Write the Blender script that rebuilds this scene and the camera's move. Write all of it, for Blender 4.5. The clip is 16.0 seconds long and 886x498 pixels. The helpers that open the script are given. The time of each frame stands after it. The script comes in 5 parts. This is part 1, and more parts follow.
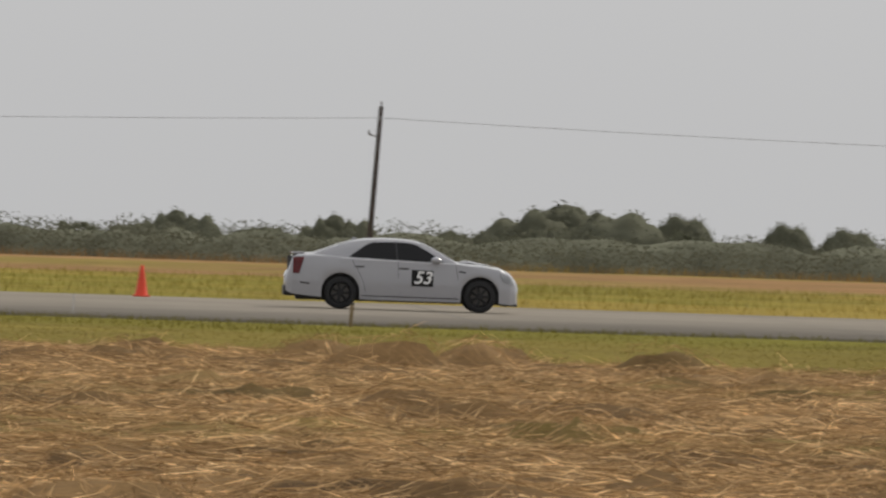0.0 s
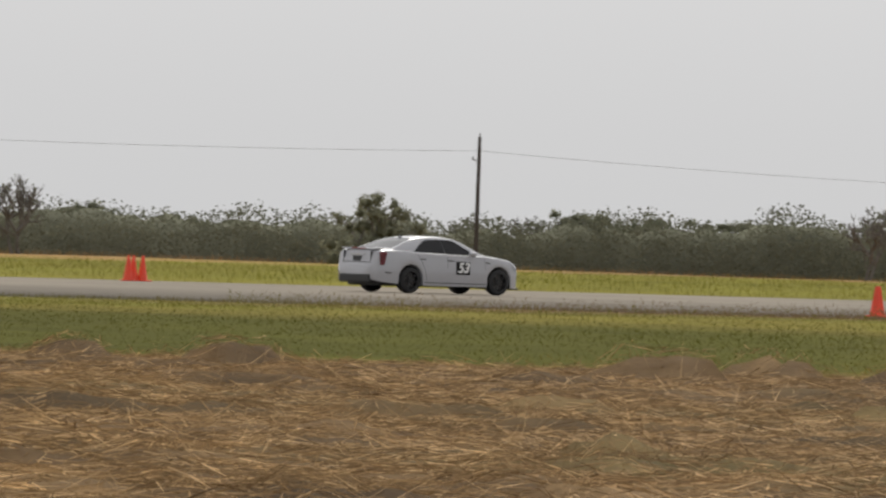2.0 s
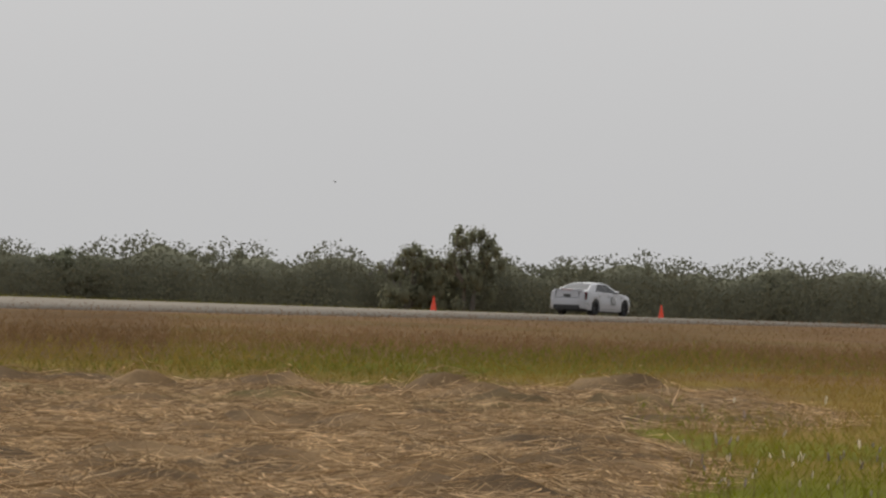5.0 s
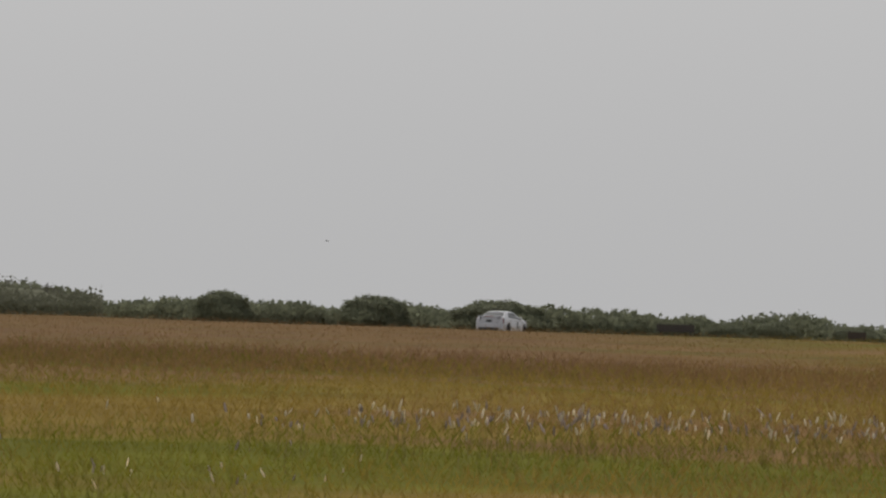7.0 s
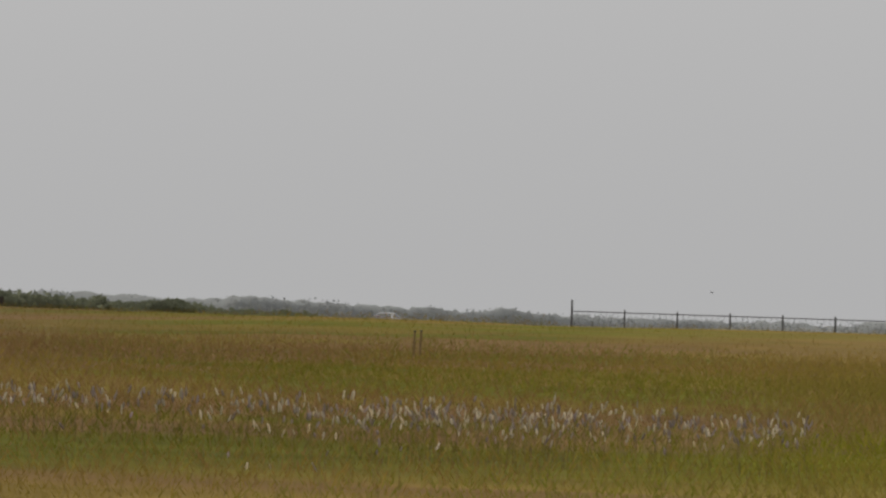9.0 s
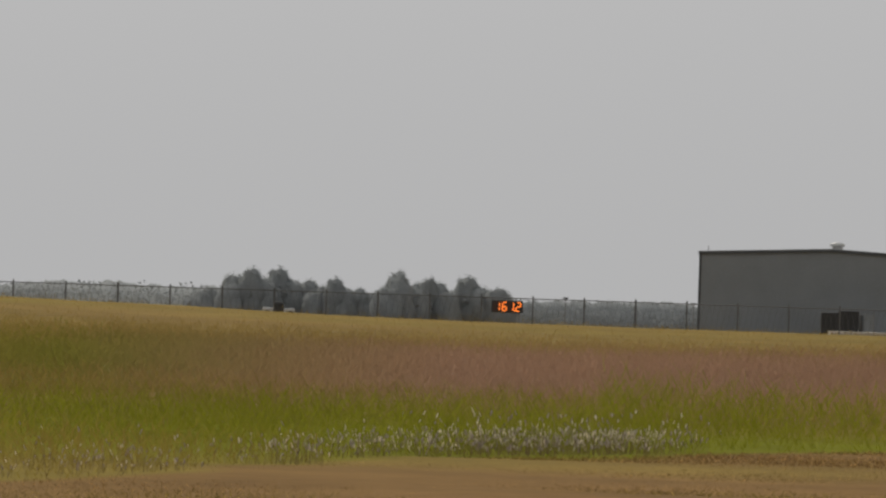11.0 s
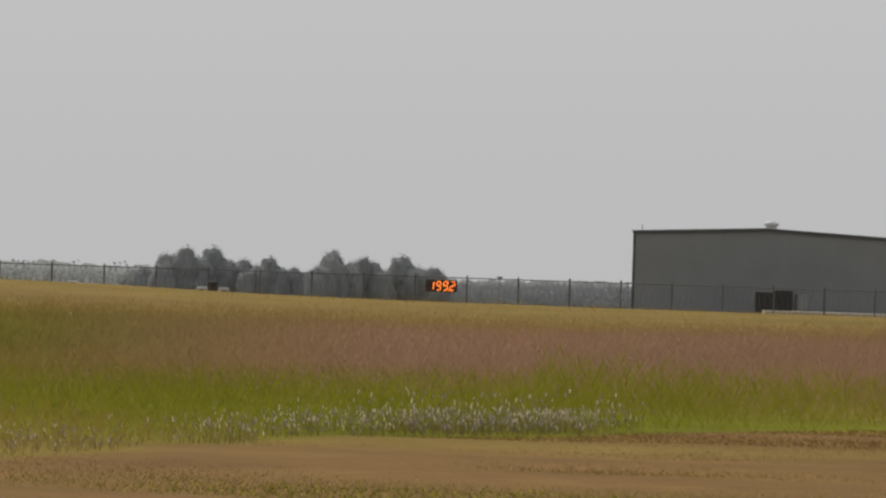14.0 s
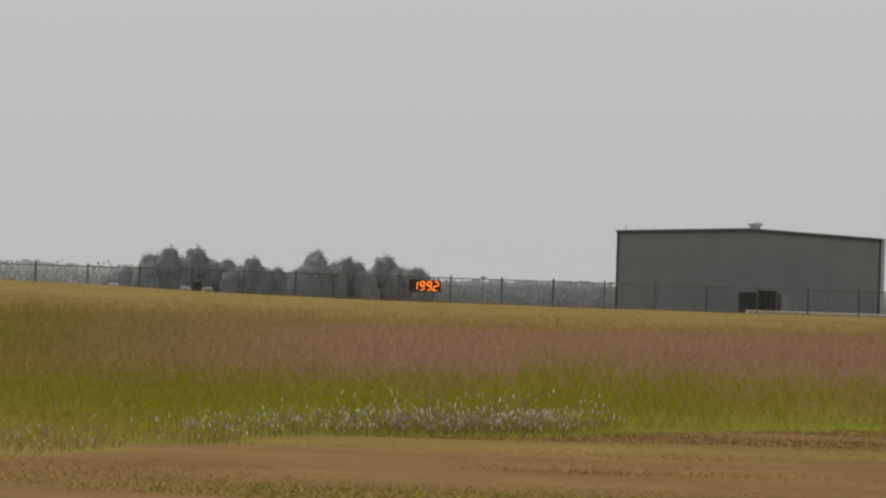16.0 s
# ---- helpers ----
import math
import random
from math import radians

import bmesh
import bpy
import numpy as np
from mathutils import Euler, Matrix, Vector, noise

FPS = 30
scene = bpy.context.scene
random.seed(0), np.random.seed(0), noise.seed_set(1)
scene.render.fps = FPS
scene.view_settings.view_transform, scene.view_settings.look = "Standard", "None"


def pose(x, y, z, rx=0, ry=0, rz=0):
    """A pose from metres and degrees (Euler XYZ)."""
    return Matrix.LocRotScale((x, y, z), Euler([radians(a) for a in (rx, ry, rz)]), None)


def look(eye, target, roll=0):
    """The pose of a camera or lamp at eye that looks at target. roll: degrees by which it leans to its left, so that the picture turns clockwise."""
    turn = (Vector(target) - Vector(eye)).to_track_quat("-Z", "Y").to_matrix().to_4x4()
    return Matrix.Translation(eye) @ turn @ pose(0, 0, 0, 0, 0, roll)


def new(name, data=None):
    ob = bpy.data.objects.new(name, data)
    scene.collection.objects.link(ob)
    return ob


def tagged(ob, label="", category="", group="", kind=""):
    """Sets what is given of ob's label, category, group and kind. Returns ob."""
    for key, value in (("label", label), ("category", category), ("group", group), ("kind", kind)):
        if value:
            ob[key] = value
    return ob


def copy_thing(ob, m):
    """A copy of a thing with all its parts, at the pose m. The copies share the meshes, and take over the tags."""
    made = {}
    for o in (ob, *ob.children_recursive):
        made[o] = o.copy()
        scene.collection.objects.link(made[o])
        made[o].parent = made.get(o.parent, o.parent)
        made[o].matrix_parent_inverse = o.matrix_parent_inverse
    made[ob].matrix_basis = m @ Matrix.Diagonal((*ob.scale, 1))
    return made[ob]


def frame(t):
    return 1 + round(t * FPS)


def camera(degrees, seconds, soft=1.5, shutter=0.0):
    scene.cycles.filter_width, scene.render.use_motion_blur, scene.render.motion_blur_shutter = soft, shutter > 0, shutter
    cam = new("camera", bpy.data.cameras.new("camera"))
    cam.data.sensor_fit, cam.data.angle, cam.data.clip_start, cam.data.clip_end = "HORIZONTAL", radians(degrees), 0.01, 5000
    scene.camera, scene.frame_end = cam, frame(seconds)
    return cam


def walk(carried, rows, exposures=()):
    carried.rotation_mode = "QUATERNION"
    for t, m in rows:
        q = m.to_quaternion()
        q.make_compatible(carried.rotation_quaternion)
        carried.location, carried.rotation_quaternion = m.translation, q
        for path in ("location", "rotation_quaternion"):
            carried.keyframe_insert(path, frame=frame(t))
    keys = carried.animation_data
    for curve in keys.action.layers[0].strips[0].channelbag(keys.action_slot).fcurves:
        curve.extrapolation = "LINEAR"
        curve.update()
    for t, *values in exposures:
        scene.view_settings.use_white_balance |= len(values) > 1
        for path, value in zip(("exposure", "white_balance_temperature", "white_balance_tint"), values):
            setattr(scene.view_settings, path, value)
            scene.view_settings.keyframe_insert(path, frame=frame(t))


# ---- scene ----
cam = camera(5.523, 16.0, soft=2.4, shutter=0.03)
EYE = (0.0, 0.0, 1.7)


def aim(bearing, rise, roll=1.85):
    """A camera pose from a compass bearing (0 is +y, clockwise) and an upward tilt, in degrees."""
    b, r = radians(bearing), radians(rise)
    way = Vector((math.sin(b) * math.cos(r), math.cos(b) * math.cos(r), math.sin(r)))
    return look(EYE, Vector(EYE) + 100 * way, roll)


# seconds, bearing, tilt
WALK = (
    (0.0, 2.292, -0.120), (0.1, 4.087, -0.126), (0.2, 5.839, -0.131), (0.3, 7.545, -0.137),
    (0.4, 9.273, -0.142), (0.5, 11.417, -0.148), (0.6, 13.557, -0.152), (0.7, 15.722, -0.157),
    (0.8, 17.446, -0.161), (0.9, 19.086, -0.165), (1.0, 20.552, -0.169), (1.1, 22.337, -0.161),
    (1.2, 24.262, -0.154), (1.3, 26.289, -0.146), (1.4, 27.946, -0.138), (1.5, 29.593, -0.130),
    (1.6, 31.310, -0.130), (1.7, 33.140, -0.129), (1.8, 34.903, -0.128), (1.9, 36.250, -0.128),
    (2.0, 37.343, -0.127), (2.1, 38.355, -0.099), (2.2, 39.377, -0.072), (2.3, 40.675, -0.044),
    (2.4, 41.923, -0.017), (2.5, 43.076, 0.011), (2.6, 44.060, 0.014), (2.7, 45.026, 0.018),
    (2.8, 46.038, 0.021), (2.9, 47.085, 0.025), (3.0, 48.146, 0.028), (3.1, 49.179, 0.002),
    (3.2, 50.152, -0.025), (5.3, 62.613, 0.172), (5.5, 63.413, 0.184), (5.7, 65.141, 0.210),
    (6.0, 66.498, 0.236), (6.1, 67.105, 0.234), (6.5, 68.409, 0.226), (6.9, 69.566, 0.248),
    (7.0, 69.894, 0.254), (7.5, 71.163, 0.226), (8.0, 72.743, 0.231), (8.5, 74.135, 0.210),
    (9.0, 75.274, 0.205), (9.1, 75.581, 0.196), (9.2, 75.923, 0.188), (9.3, 76.692, 0.179),
    (9.4, 77.348, 0.171), (9.5, 77.996, 0.162), (9.6, 78.603, 0.164), (9.7, 79.170, 0.165),
    (9.8, 79.597, 0.166), (9.9, 79.897, 0.168), (10.0, 80.161, 0.169), (10.1, 80.496, 0.175),
    (10.2, 80.838, 0.180), (12.3, 81.607, 0.071), (12.5, 81.639, 0.018), (13.0, 81.730, 0.018),
    (13.5, 81.741, 0.018), (14.0, 81.801, 0.018), (14.5, 81.822, 0.011), (15.0, 81.861, 0.011),
    (15.5, 81.871, 0.007), (16.0, 81.903, 0.021),
)
walk(cam, [(t, aim(b, r)) for t, b, r in WALK],
     exposures=((0.0, 0.0), (1.5, 0.18), (3.0, 0.28), (5.5, -0.05), (6.5, -0.13), (8.0, -0.18), (10.0, -0.26), (12.5, -0.04), (16.0, -0.03)))

# ---- light ----
SUN_BEARING, SUN_HEIGHT = 45.0, 47.0
world = bpy.data.worlds.new("sky")
scene.world = world
world.use_nodes = True
wn, wl = world.node_tree.nodes, world.node_tree.links
wn.clear()
sky = wn.new("ShaderNodeTexSky")
sky.sky_type, sky.sun_disc = "NISHITA", False
sky.sun_elevation, sky.sun_rotation = radians(SUN_HEIGHT), radians(SUN_BEARING)
sky.dust_density, sky.air_density, sky.ozone_density = 6.0, 1.5, 1.0
grey = wn.new("ShaderNodeHueSaturation")
grey.inputs["Saturation"].default_value = 0.15
veil = wn.new("ShaderNodeMix")
veil.data_type = "RGBA"
veil.inputs[0].default_value = 0.7
veil.inputs[7].default_value = (7.1, 7.1, 7.16, 1.0)
back = wn.new("ShaderNodeBackground")
back.inputs["Strength"].default_value = 0.1
wout = wn.new("ShaderNodeOutputWorld")
wl.new(sky.outputs["Color"], grey.inputs["Color"])
wl.new(grey.outputs["Color"], veil.inputs[6])
wl.new(veil.outputs[2], back.inputs["Color"])
wl.new(back.outputs["Background"], wout.inputs["Surface"])
sun = new("sun", bpy.data.lights.new("sun", "SUN"))
sun.data.energy, sun.data.angle, sun.data.color = 2.3, radians(1.2), (1.0, 0.93, 0.8)
sb, sh = radians(SUN_BEARING), radians(SUN_HEIGHT)
sun.matrix_world = look((300 * math.sin(sb), 300 * math.cos(sb), 300 * math.tan(sh)), (0, 0, 0))


# ---- materials ----
def material(name, color, rough=0.6, metal=0.0, spread=0.15, scale=8.0, bump=0.0, attribute="", island=0.0,
             coat=0.0, translucent=0.0, glow=0.0, fine=60.0, stretch=(1, 1, 1), shine=0.5):
    """A procedural surface: base colour varied by two noises, optional relief, coat, glow, and a colour attribute."""
    m = bpy.data.materials.new(name)
    m.use_nodes = True
    n, l = m.node_tree.nodes, m.node_tree.links
    b = n["Principled BSDF"]
    b.inputs["Roughness"].default_value, b.inputs["Metallic"].default_value = rough, metal
    b.inputs["Coat Weight"].default_value = coat
    b.inputs["Specular IOR Level"].default_value = shine
    b.inputs["Coat Roughness"].default_value = 0.05
    where = n.new("ShaderNodeTexCoord")
    size = n.new("ShaderNodeMapping")
    size.inputs["Scale"].default_value = stretch
    l.new(where.outputs["Object"], size.inputs["Vector"])
    big, small = n.new("ShaderNodeTexNoise"), n.new("ShaderNodeTexNoise")
    big.inputs["Scale"].default_value, small.inputs["Scale"].default_value = scale, fine
    big.inputs["Detail"].default_value = 5
    l.new(size.outputs[0], big.inputs["Vector"]), l.new(size.outputs[0], small.inputs["Vector"])
    add = n.new("ShaderNodeMath")
    add.operation = "MULTIPLY_ADD"
    add.inputs[1].default_value = 0.5
    l.new(small.outputs[0], add.inputs[0]), l.new(big.outputs[0], add.inputs[2])
    span = n.new("ShaderNodeMapRange")
    span.inputs["From Min"].default_value, span.inputs["From Max"].default_value = 0.45, 1.05
    span.inputs["To Min"].default_value, span.inputs["To Max"].default_value = 1 - spread, 1 + spread
    l.new(add.outputs[0], span.inputs["Value"])
    last = span.outputs[0]
    if island:
        geo = n.new("ShaderNodeNewGeometry")
        r = n.new("ShaderNodeMapRange")
        r.inputs["To Min"].default_value, r.inputs["To Max"].default_value = 1 - island, 1 + island
        l.new(geo.outputs["Random Per Island"], r.inputs["Value"])
        times = n.new("ShaderNodeMath")
        times.operation = "MULTIPLY"
        l.new(last, times.inputs[0]), l.new(r.outputs[0], times.inputs[1])
        last = times.outputs[0]
    tone = n.new("ShaderNodeVectorMath")
    tone.operation = "SCALE"
    tone.inputs[0].default_value = color[:3]
    l.new(last, tone.inputs["Scale"])
    if attribute:
        a = n.new("ShaderNodeAttribute")
        a.attribute_name = attribute
        l.new(a.outputs["Color"], tone.inputs[0])
    l.new(tone.outputs[0], b.inputs["Base Color"])
    if bump:
        k = n.new("ShaderNodeBump")
        k.inputs["Strength"].default_value, k.inputs["Distance"].default_value = bump, 0.02
        l.new(small.outputs[0], k.inputs["Height"])
        l.new(k.outputs[0], b.inputs["Normal"])
    if glow:
        b.inputs["Emission Color"].default_value, b.inputs["Emission Strength"].default_value = (*color[:3], 1), glow
    if translucent:
        t = n.new("ShaderNodeBsdfTranslucent")
        mix = n.new("ShaderNodeMixShader")
        mix.inputs[0].default_value = translucent
        l.new(tone.outputs[0], t.inputs["Color"])
        l.new(b.outputs[0], mix.inputs[1]), l.new(t.outputs[0], mix.inputs[2])
        l.new(mix.outputs[0], n["Material Output"].inputs["Surface"])
    return m


SOIL = material("soil and low grass", (0.2, 0.16, 0.06), 0.95, attribute="tint", spread=0.28, scale=0.35, fine=3.0, bump=0.4, stretch=(1, 1, 1), shine=0.02)
GRASS = material("grass blades", (0.2, 0.16, 0.06), 0.8, attribute="tint", spread=0.14, scale=0.25, fine=2.5, island=0.07, translucent=0.5, shine=0.02)
STRAW = material("cut straw", (0.4, 0.29, 0.15), 0.7, attribute="tint", spread=0.45, scale=0.8, fine=18.0, island=0.35, translucent=0.3, shine=0.02)
CONCRETE = material("runway concrete", (0.225, 0.203, 0.175), 1.0, spread=0.16, scale=0.12, fine=2.0, bump=0.15, shine=0.0)
JOINT = material("joint tar", (0.12, 0.115, 0.105), 0.8)
# Mesquite leaf tone raised above real foliage to carry distance haze.
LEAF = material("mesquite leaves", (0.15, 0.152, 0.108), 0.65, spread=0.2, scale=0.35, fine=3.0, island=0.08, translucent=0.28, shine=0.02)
# Lighter copy of LEAF: light painted into the self-shaded tree crowns.
LEAF_LIT = material("lit copy of mesquite leaves", (0.2, 0.205, 0.14), 0.65, spread=0.2, scale=0.35, fine=3.0, island=0.1, translucent=0.5, shine=0.02)
# Green leaf tone, also lightened as haze over the plain.
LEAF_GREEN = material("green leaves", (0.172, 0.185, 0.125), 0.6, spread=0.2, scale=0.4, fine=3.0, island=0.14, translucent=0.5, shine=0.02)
# A step darker than LEAF: shade inside the brush, put into the colour.
LEAF_CORE = material("shade-toned inner foliage", (0.13, 0.132, 0.096), 0.9, spread=0.35, scale=0.3, fine=2.0, bump=0.6, shine=0.02)
# Paled well past real oak: distance haze is put into this leaf colour.
LEAF_HAZED = material("haze-paled leaves", (0.31, 0.325, 0.325), 0.65, spread=0.15, scale=0.4, fine=3.0, island=0.06, translucent=0.35, shine=0.02)
# Bark lightened to put distance haze on the far trunks.
BARK = material("haze-lightened bark", (0.15, 0.138, 0.122), 0.9, spread=0.3, scale=2.0, fine=20.0, bump=0.4, shine=0.02)
POLE_WOOD = material("weathered pole", (0.06, 0.05, 0.043), 0.85, spread=0.3, scale=1.5, fine=25.0, bump=0.3, stretch=(1, 1, 0.1))
PAINT = material("white car paint", (0.36, 0.36, 0.385), 0.25, spread=0.025, scale=1.0, fine=8.0, coat=1.0)
TRIM_BLACK = material("black trim", (0.018, 0.018, 0.02), 0.45, spread=0.2)
RUBBER = material("tyre rubber", (0.016, 0.016, 0.017), 0.8, spread=0.25, scale=9, fine=80)
RIM_BLACK = material("black alloy", (0.022, 0.022, 0.024), 0.5, metal=0.3, spread=0.15)
STEEL = material("brake steel", (0.12, 0.115, 0.11), 0.5, metal=1.0, spread=0.15)
TINTED = material("tinted glass", (0.006, 0.006, 0.007), 0.05, spread=0.1, shine=0.3)
RED_LENS = material("red tail lamp", (0.2, 0.012, 0.015), 0.15, spread=0.1, coat=0.6)
CLEAR_LENS = material("clear lamp lens", (0.55, 0.57, 0.6), 0.08, spread=0.1, coat=0.8)
CHROME = material("chrome", (0.7, 0.7, 0.72), 0.12, metal=1.0, spread=0.05)
SEAM = material("panel gap", (0.04, 0.04, 0.045), 0.7)
DECAL_BLACK = material("black number panel", (0.014, 0.014, 0.015), 0.5, spread=0.1)
DECAL_WHITE = material("white vinyl", (0.8, 0.8, 0.8), 0.5, spread=0.03)
ORANGE = material("cone orange", (0.75, 0.06, 0.02), 0.5, spread=0.12, scale=3.0)
YELLOW = material("sign yellow", (0.5, 0.36, 0.05), 0.6, spread=0.15)
BLACK_PANEL = material("black sign board", (0.02, 0.02, 0.021), 0.6, spread=0.2)
SANDBAG = material("sandbag cloth", (0.05, 0.042, 0.035), 0.9, spread=0.25, scale=10, bump=0.5)
METAL_WALL = material("grey steel cladding", (0.21, 0.228, 0.243), 0.5, metal=0.25, spread=0.1, scale=0.4, fine=5.0)
METAL_TRIM = material("dark steel trim", (0.07, 0.075, 0.08), 0.5, metal=0.3, spread=0.1)
ROOF_METAL = material("pale roof sheet", (0.4, 0.4, 0.39), 0.45, metal=0.4, spread=0.1)
GALV = material("galvanised steel", (0.22, 0.22, 0.225), 0.5, metal=0.6, spread=0.2, scale=5)
WIRE = material("fence wire", (0.12, 0.12, 0.12), 0.6, metal=0.5)
CABLE = material("power cable", (0.12, 0.12, 0.125), 0.6)
LED = material("lit orange segment", (1.0, 0.22, 0.03), 0.5, spread=0.05, glow=1.8)
UNLIT = material("dark segment", (0.01, 0.009, 0.009), 0.5)
SEED = material("pale seed head", (0.74, 0.66, 0.55), 0.9, spread=0.2, scale=4.0, island=0.25, translucent=0.4, shine=0.02)
LILAC = material("lilac flower spike", (0.4, 0.33, 0.33), 0.85, spread=0.2, scale=4.0, island=0.3, translucent=0.3, shine=0.02)
SHRUB_LEAF = material("shrub leaves", (0.125, 0.145, 0.035), 0.6, spread=0.25, scale=3.0, fine=12.0, island=0.3, translucent=0.4, shine=0.02)
STALK = material("dry stalk", (0.2, 0.145, 0.075), 0.9, island=0.3, shine=0.02)
GRAVEL = material("pale gravel road", (0.42, 0.38, 0.32), 0.95, spread=0.15, scale=0.5, fine=6.0)


# ---- building helpers ----
def part(name, bm, mat, parent=None, label=""):
    me = bpy.data.meshes.new(name)
    bm.to_mesh(me)
    bm.free()
    me.materials.append(mat)
    ob = new(name, me)
    if parent:
        ob.parent = parent
    if label:
        ob["label"] = label
    return ob


def thing(name, label, category, group="", kind="", at=None):
    ob = new(name)
    ob.empty_display_size = 0.2
    if at is not None:
        ob.matrix_basis = at
    return tagged(ob, label, category, group, kind)


def grid_mesh(name, co, faces, mat, tint=None):
    """A mesh from arrays of corners (n, 3) and faces (m, k), with an optional colour for each corner."""
    me = bpy.data.meshes.new(name)
    faces = np.asarray(faces, dtype=np.int32)
    m, k = faces.shape
    me.vertices.add(len(co)), me.loops.add(m * k), me.polygons.add(m)
    me.vertices.foreach_set("co", np.asarray(co, dtype=np.float32).ravel())
    me.loops.foreach_set("vertex_index", faces.ravel())
    me.polygons.foreach_set("loop_start", np.arange(0, m * k, k, dtype=np.int32))
    if tint is not None:
        a = me.attributes.new("tint", "FLOAT_COLOR", "POINT")
        rgba = np.ones((len(co), 4), dtype=np.float32)
        rgba[:, :3] = tint
        a.data.foreach_set("color", rgba.ravel())
    me.update(calc_edges=True)
    me.materials.append(mat)
    return me


def box(bm, x0, x1, y0, y1, z0, z1, bevel=0.0):
    made = bmesh.ops.create_cube(bm, size=1.0, matrix=Matrix.Translation(((x0 + x1) / 2, (y0 + y1) / 2, (z0 + z1) / 2))
                                 @ Matrix.Diagonal((x1 - x0, y1 - y0, z1 - z0, 1)))
    if bevel:
        edges = list({e for v in made["verts"] for e in v.link_edges})
        bmesh.ops.bevel(bm, geom=edges, offset=bevel, segments=2, affect="EDGES", profile=0.6)
    return bm


def tube(bm, a, b, r0, r1=None, sides=8, caps=True):
    a, b = Vector(a), Vector(b)
    turn = (b - a).to_track_quat("Z", "Y").to_matrix().to_4x4()
    bmesh.ops.create_cone(bm, cap_ends=caps, segments=sides, radius1=r0, radius2=r0 if r1 is None else r1,
                          depth=(b - a).length, matrix=Matrix.Translation((a + b) / 2) @ turn)
    return bm


def lathe(bm, rings, sides=24, axis="Y", caps=True):
    """A turned solid: rings of (along, radius)."""
    loops = []
    for along, r in rings:
        loop = []
        for i in range(sides):
            c, s = math.cos(2 * math.pi * i / sides) * r, math.sin(2 * math.pi * i / sides) * r
            loop.append(bm.verts.new((c, along, s) if axis == "Y" else (c, s, along)))
        loops.append(loop)
    for p, q in zip(loops, loops[1:]):
        for i in range(sides):
            bm.faces.new((p[i], p[(i + 1) % sides], q[(i + 1) % sides], q[i]))
    if caps:
        bm.faces.new(loops[0]), bm.faces.new(loops[-1][::-1])
    bmesh.ops.recalc_face_normals(bm, faces=bm.faces)
    return bm


def smooth(ob, angle=40):
    for p in ob.data.polygons:
        p.use_smooth = True
    ob.data.set_sharp_from_angle(angle=radians(angle))
    return ob


def lettering(name, words, size, mat, parent, m, slant=0.0, depth=0.002, stretch=1.0, label=""):
    cu = bpy.data.curves.new(name, "FONT")
    cu.body, cu.size, cu.shear, cu.extrude, cu.align_x, cu.align_y, cu.offset = words, size, slant, depth, "CENTER", "CENTER", size * 0.02
    ob = new(name, cu)
    me = bpy.data.meshes.new_from_object(ob)
    bpy.data.objects.remove(ob)
    me.materials.clear()
    me.materials.append(mat)
    ob = new(name, me)
    ob.parent = parent
    ob.matrix_basis = m @ Matrix.Diagonal((stretch, 1, 1, 1))
    if label:
        ob["label"] = label
    return ob


def hash01(i, j, k):
    v = np.sin(i * 127.1 + j * 311.7 + k * 74.7) * 43758.5453
    return v - np.floor(v)


def patches(x, y, size, seed=0):
    """Smooth value noise from 0 to 1 over the ground."""
    x, y = np.asarray(x, float) / size, np.asarray(y, float) / size
    i, j = np.floor(x), np.floor(y)
    u, v = x - i, y - j
    u, v = u * u * (3 - 2 * u), v * v * (3 - 2 * v)
    a, b = hash01(i, j, seed), hash01(i + 1, j, seed)
    c, d = hash01(i, j + 1, seed), hash01(i + 1, j + 1, seed)
    return (a * (1 - u) + b * u) * (1 - v) + (c * (1 - u) + d * u) * v


# ---- lie of the land ----
def land(x, y):
    x, y = np.asarray(x, float), np.asarray(y, float)
    d, deg = np.hypot(x, y), np.degrees(np.arctan2(x, y))
    begin = 400 - 100 * np.clip((deg - 73) / 3, 0, 1)
    swell = 0.45 * np.exp(-((deg - 77.7) / 2.6) ** 2) + 0.22 * np.exp(-((deg - 74.5) / 1.6) ** 2)
    rise = 0.2 * np.clip((deg - 60.5) / 3, 0, 1) * np.clip((74 - deg) / 4, 0, 1) * np.exp(-((d - 148) / 28) ** 2)
    return -0.006 * np.clip(d - begin, 0, 4600) + rise + swell * np.exp(-((d - 300) / 70) ** 2)


def straw_edge(x):
    """The far edge (y) of the mown hay."""
    x = np.asarray(x, float)
    return 118 - 0.45 * x - 0.22 * np.maximum(x - 80, 0)


def green_tufts(x, y):
    """Where two green tussocks stand in the mown hay."""
    d, deg = np.hypot(x, y), np.degrees(np.arctan2(x, y))
    return np.exp(-((deg - 63.05) / 0.32) ** 2 - ((d - 99) / 3.5) ** 2) + np.exp(-((deg - 62.1) / 0.42) ** 2 - ((d - 119) / 4.5) ** 2)


def straw_amount(x, y):
    """How far inside the mown hay a place lies: 0 at its ragged edge, 1 well inside."""
    x, y = np.asarray(x, float), np.asarray(y, float)
    ragged = 7 * (patches(x, y, 9, 3) - 0.5) + 4 * (patches(x, y, 3, 4) - 0.5)
    deg = np.degrees(np.arctan2(x, y))
    side = 63.75 + 1.4 * (patches(x, y, 12, 8) - 0.5)
    return np.clip(np.minimum((straw_edge(x) + ragged - y) / 2.0, (side - deg) / 0.5) - 1.8 * green_tufts(x, y), 0, 1) * (deg > -12)


def in_straw(x, y):
    return straw_amount(x, y) > 0


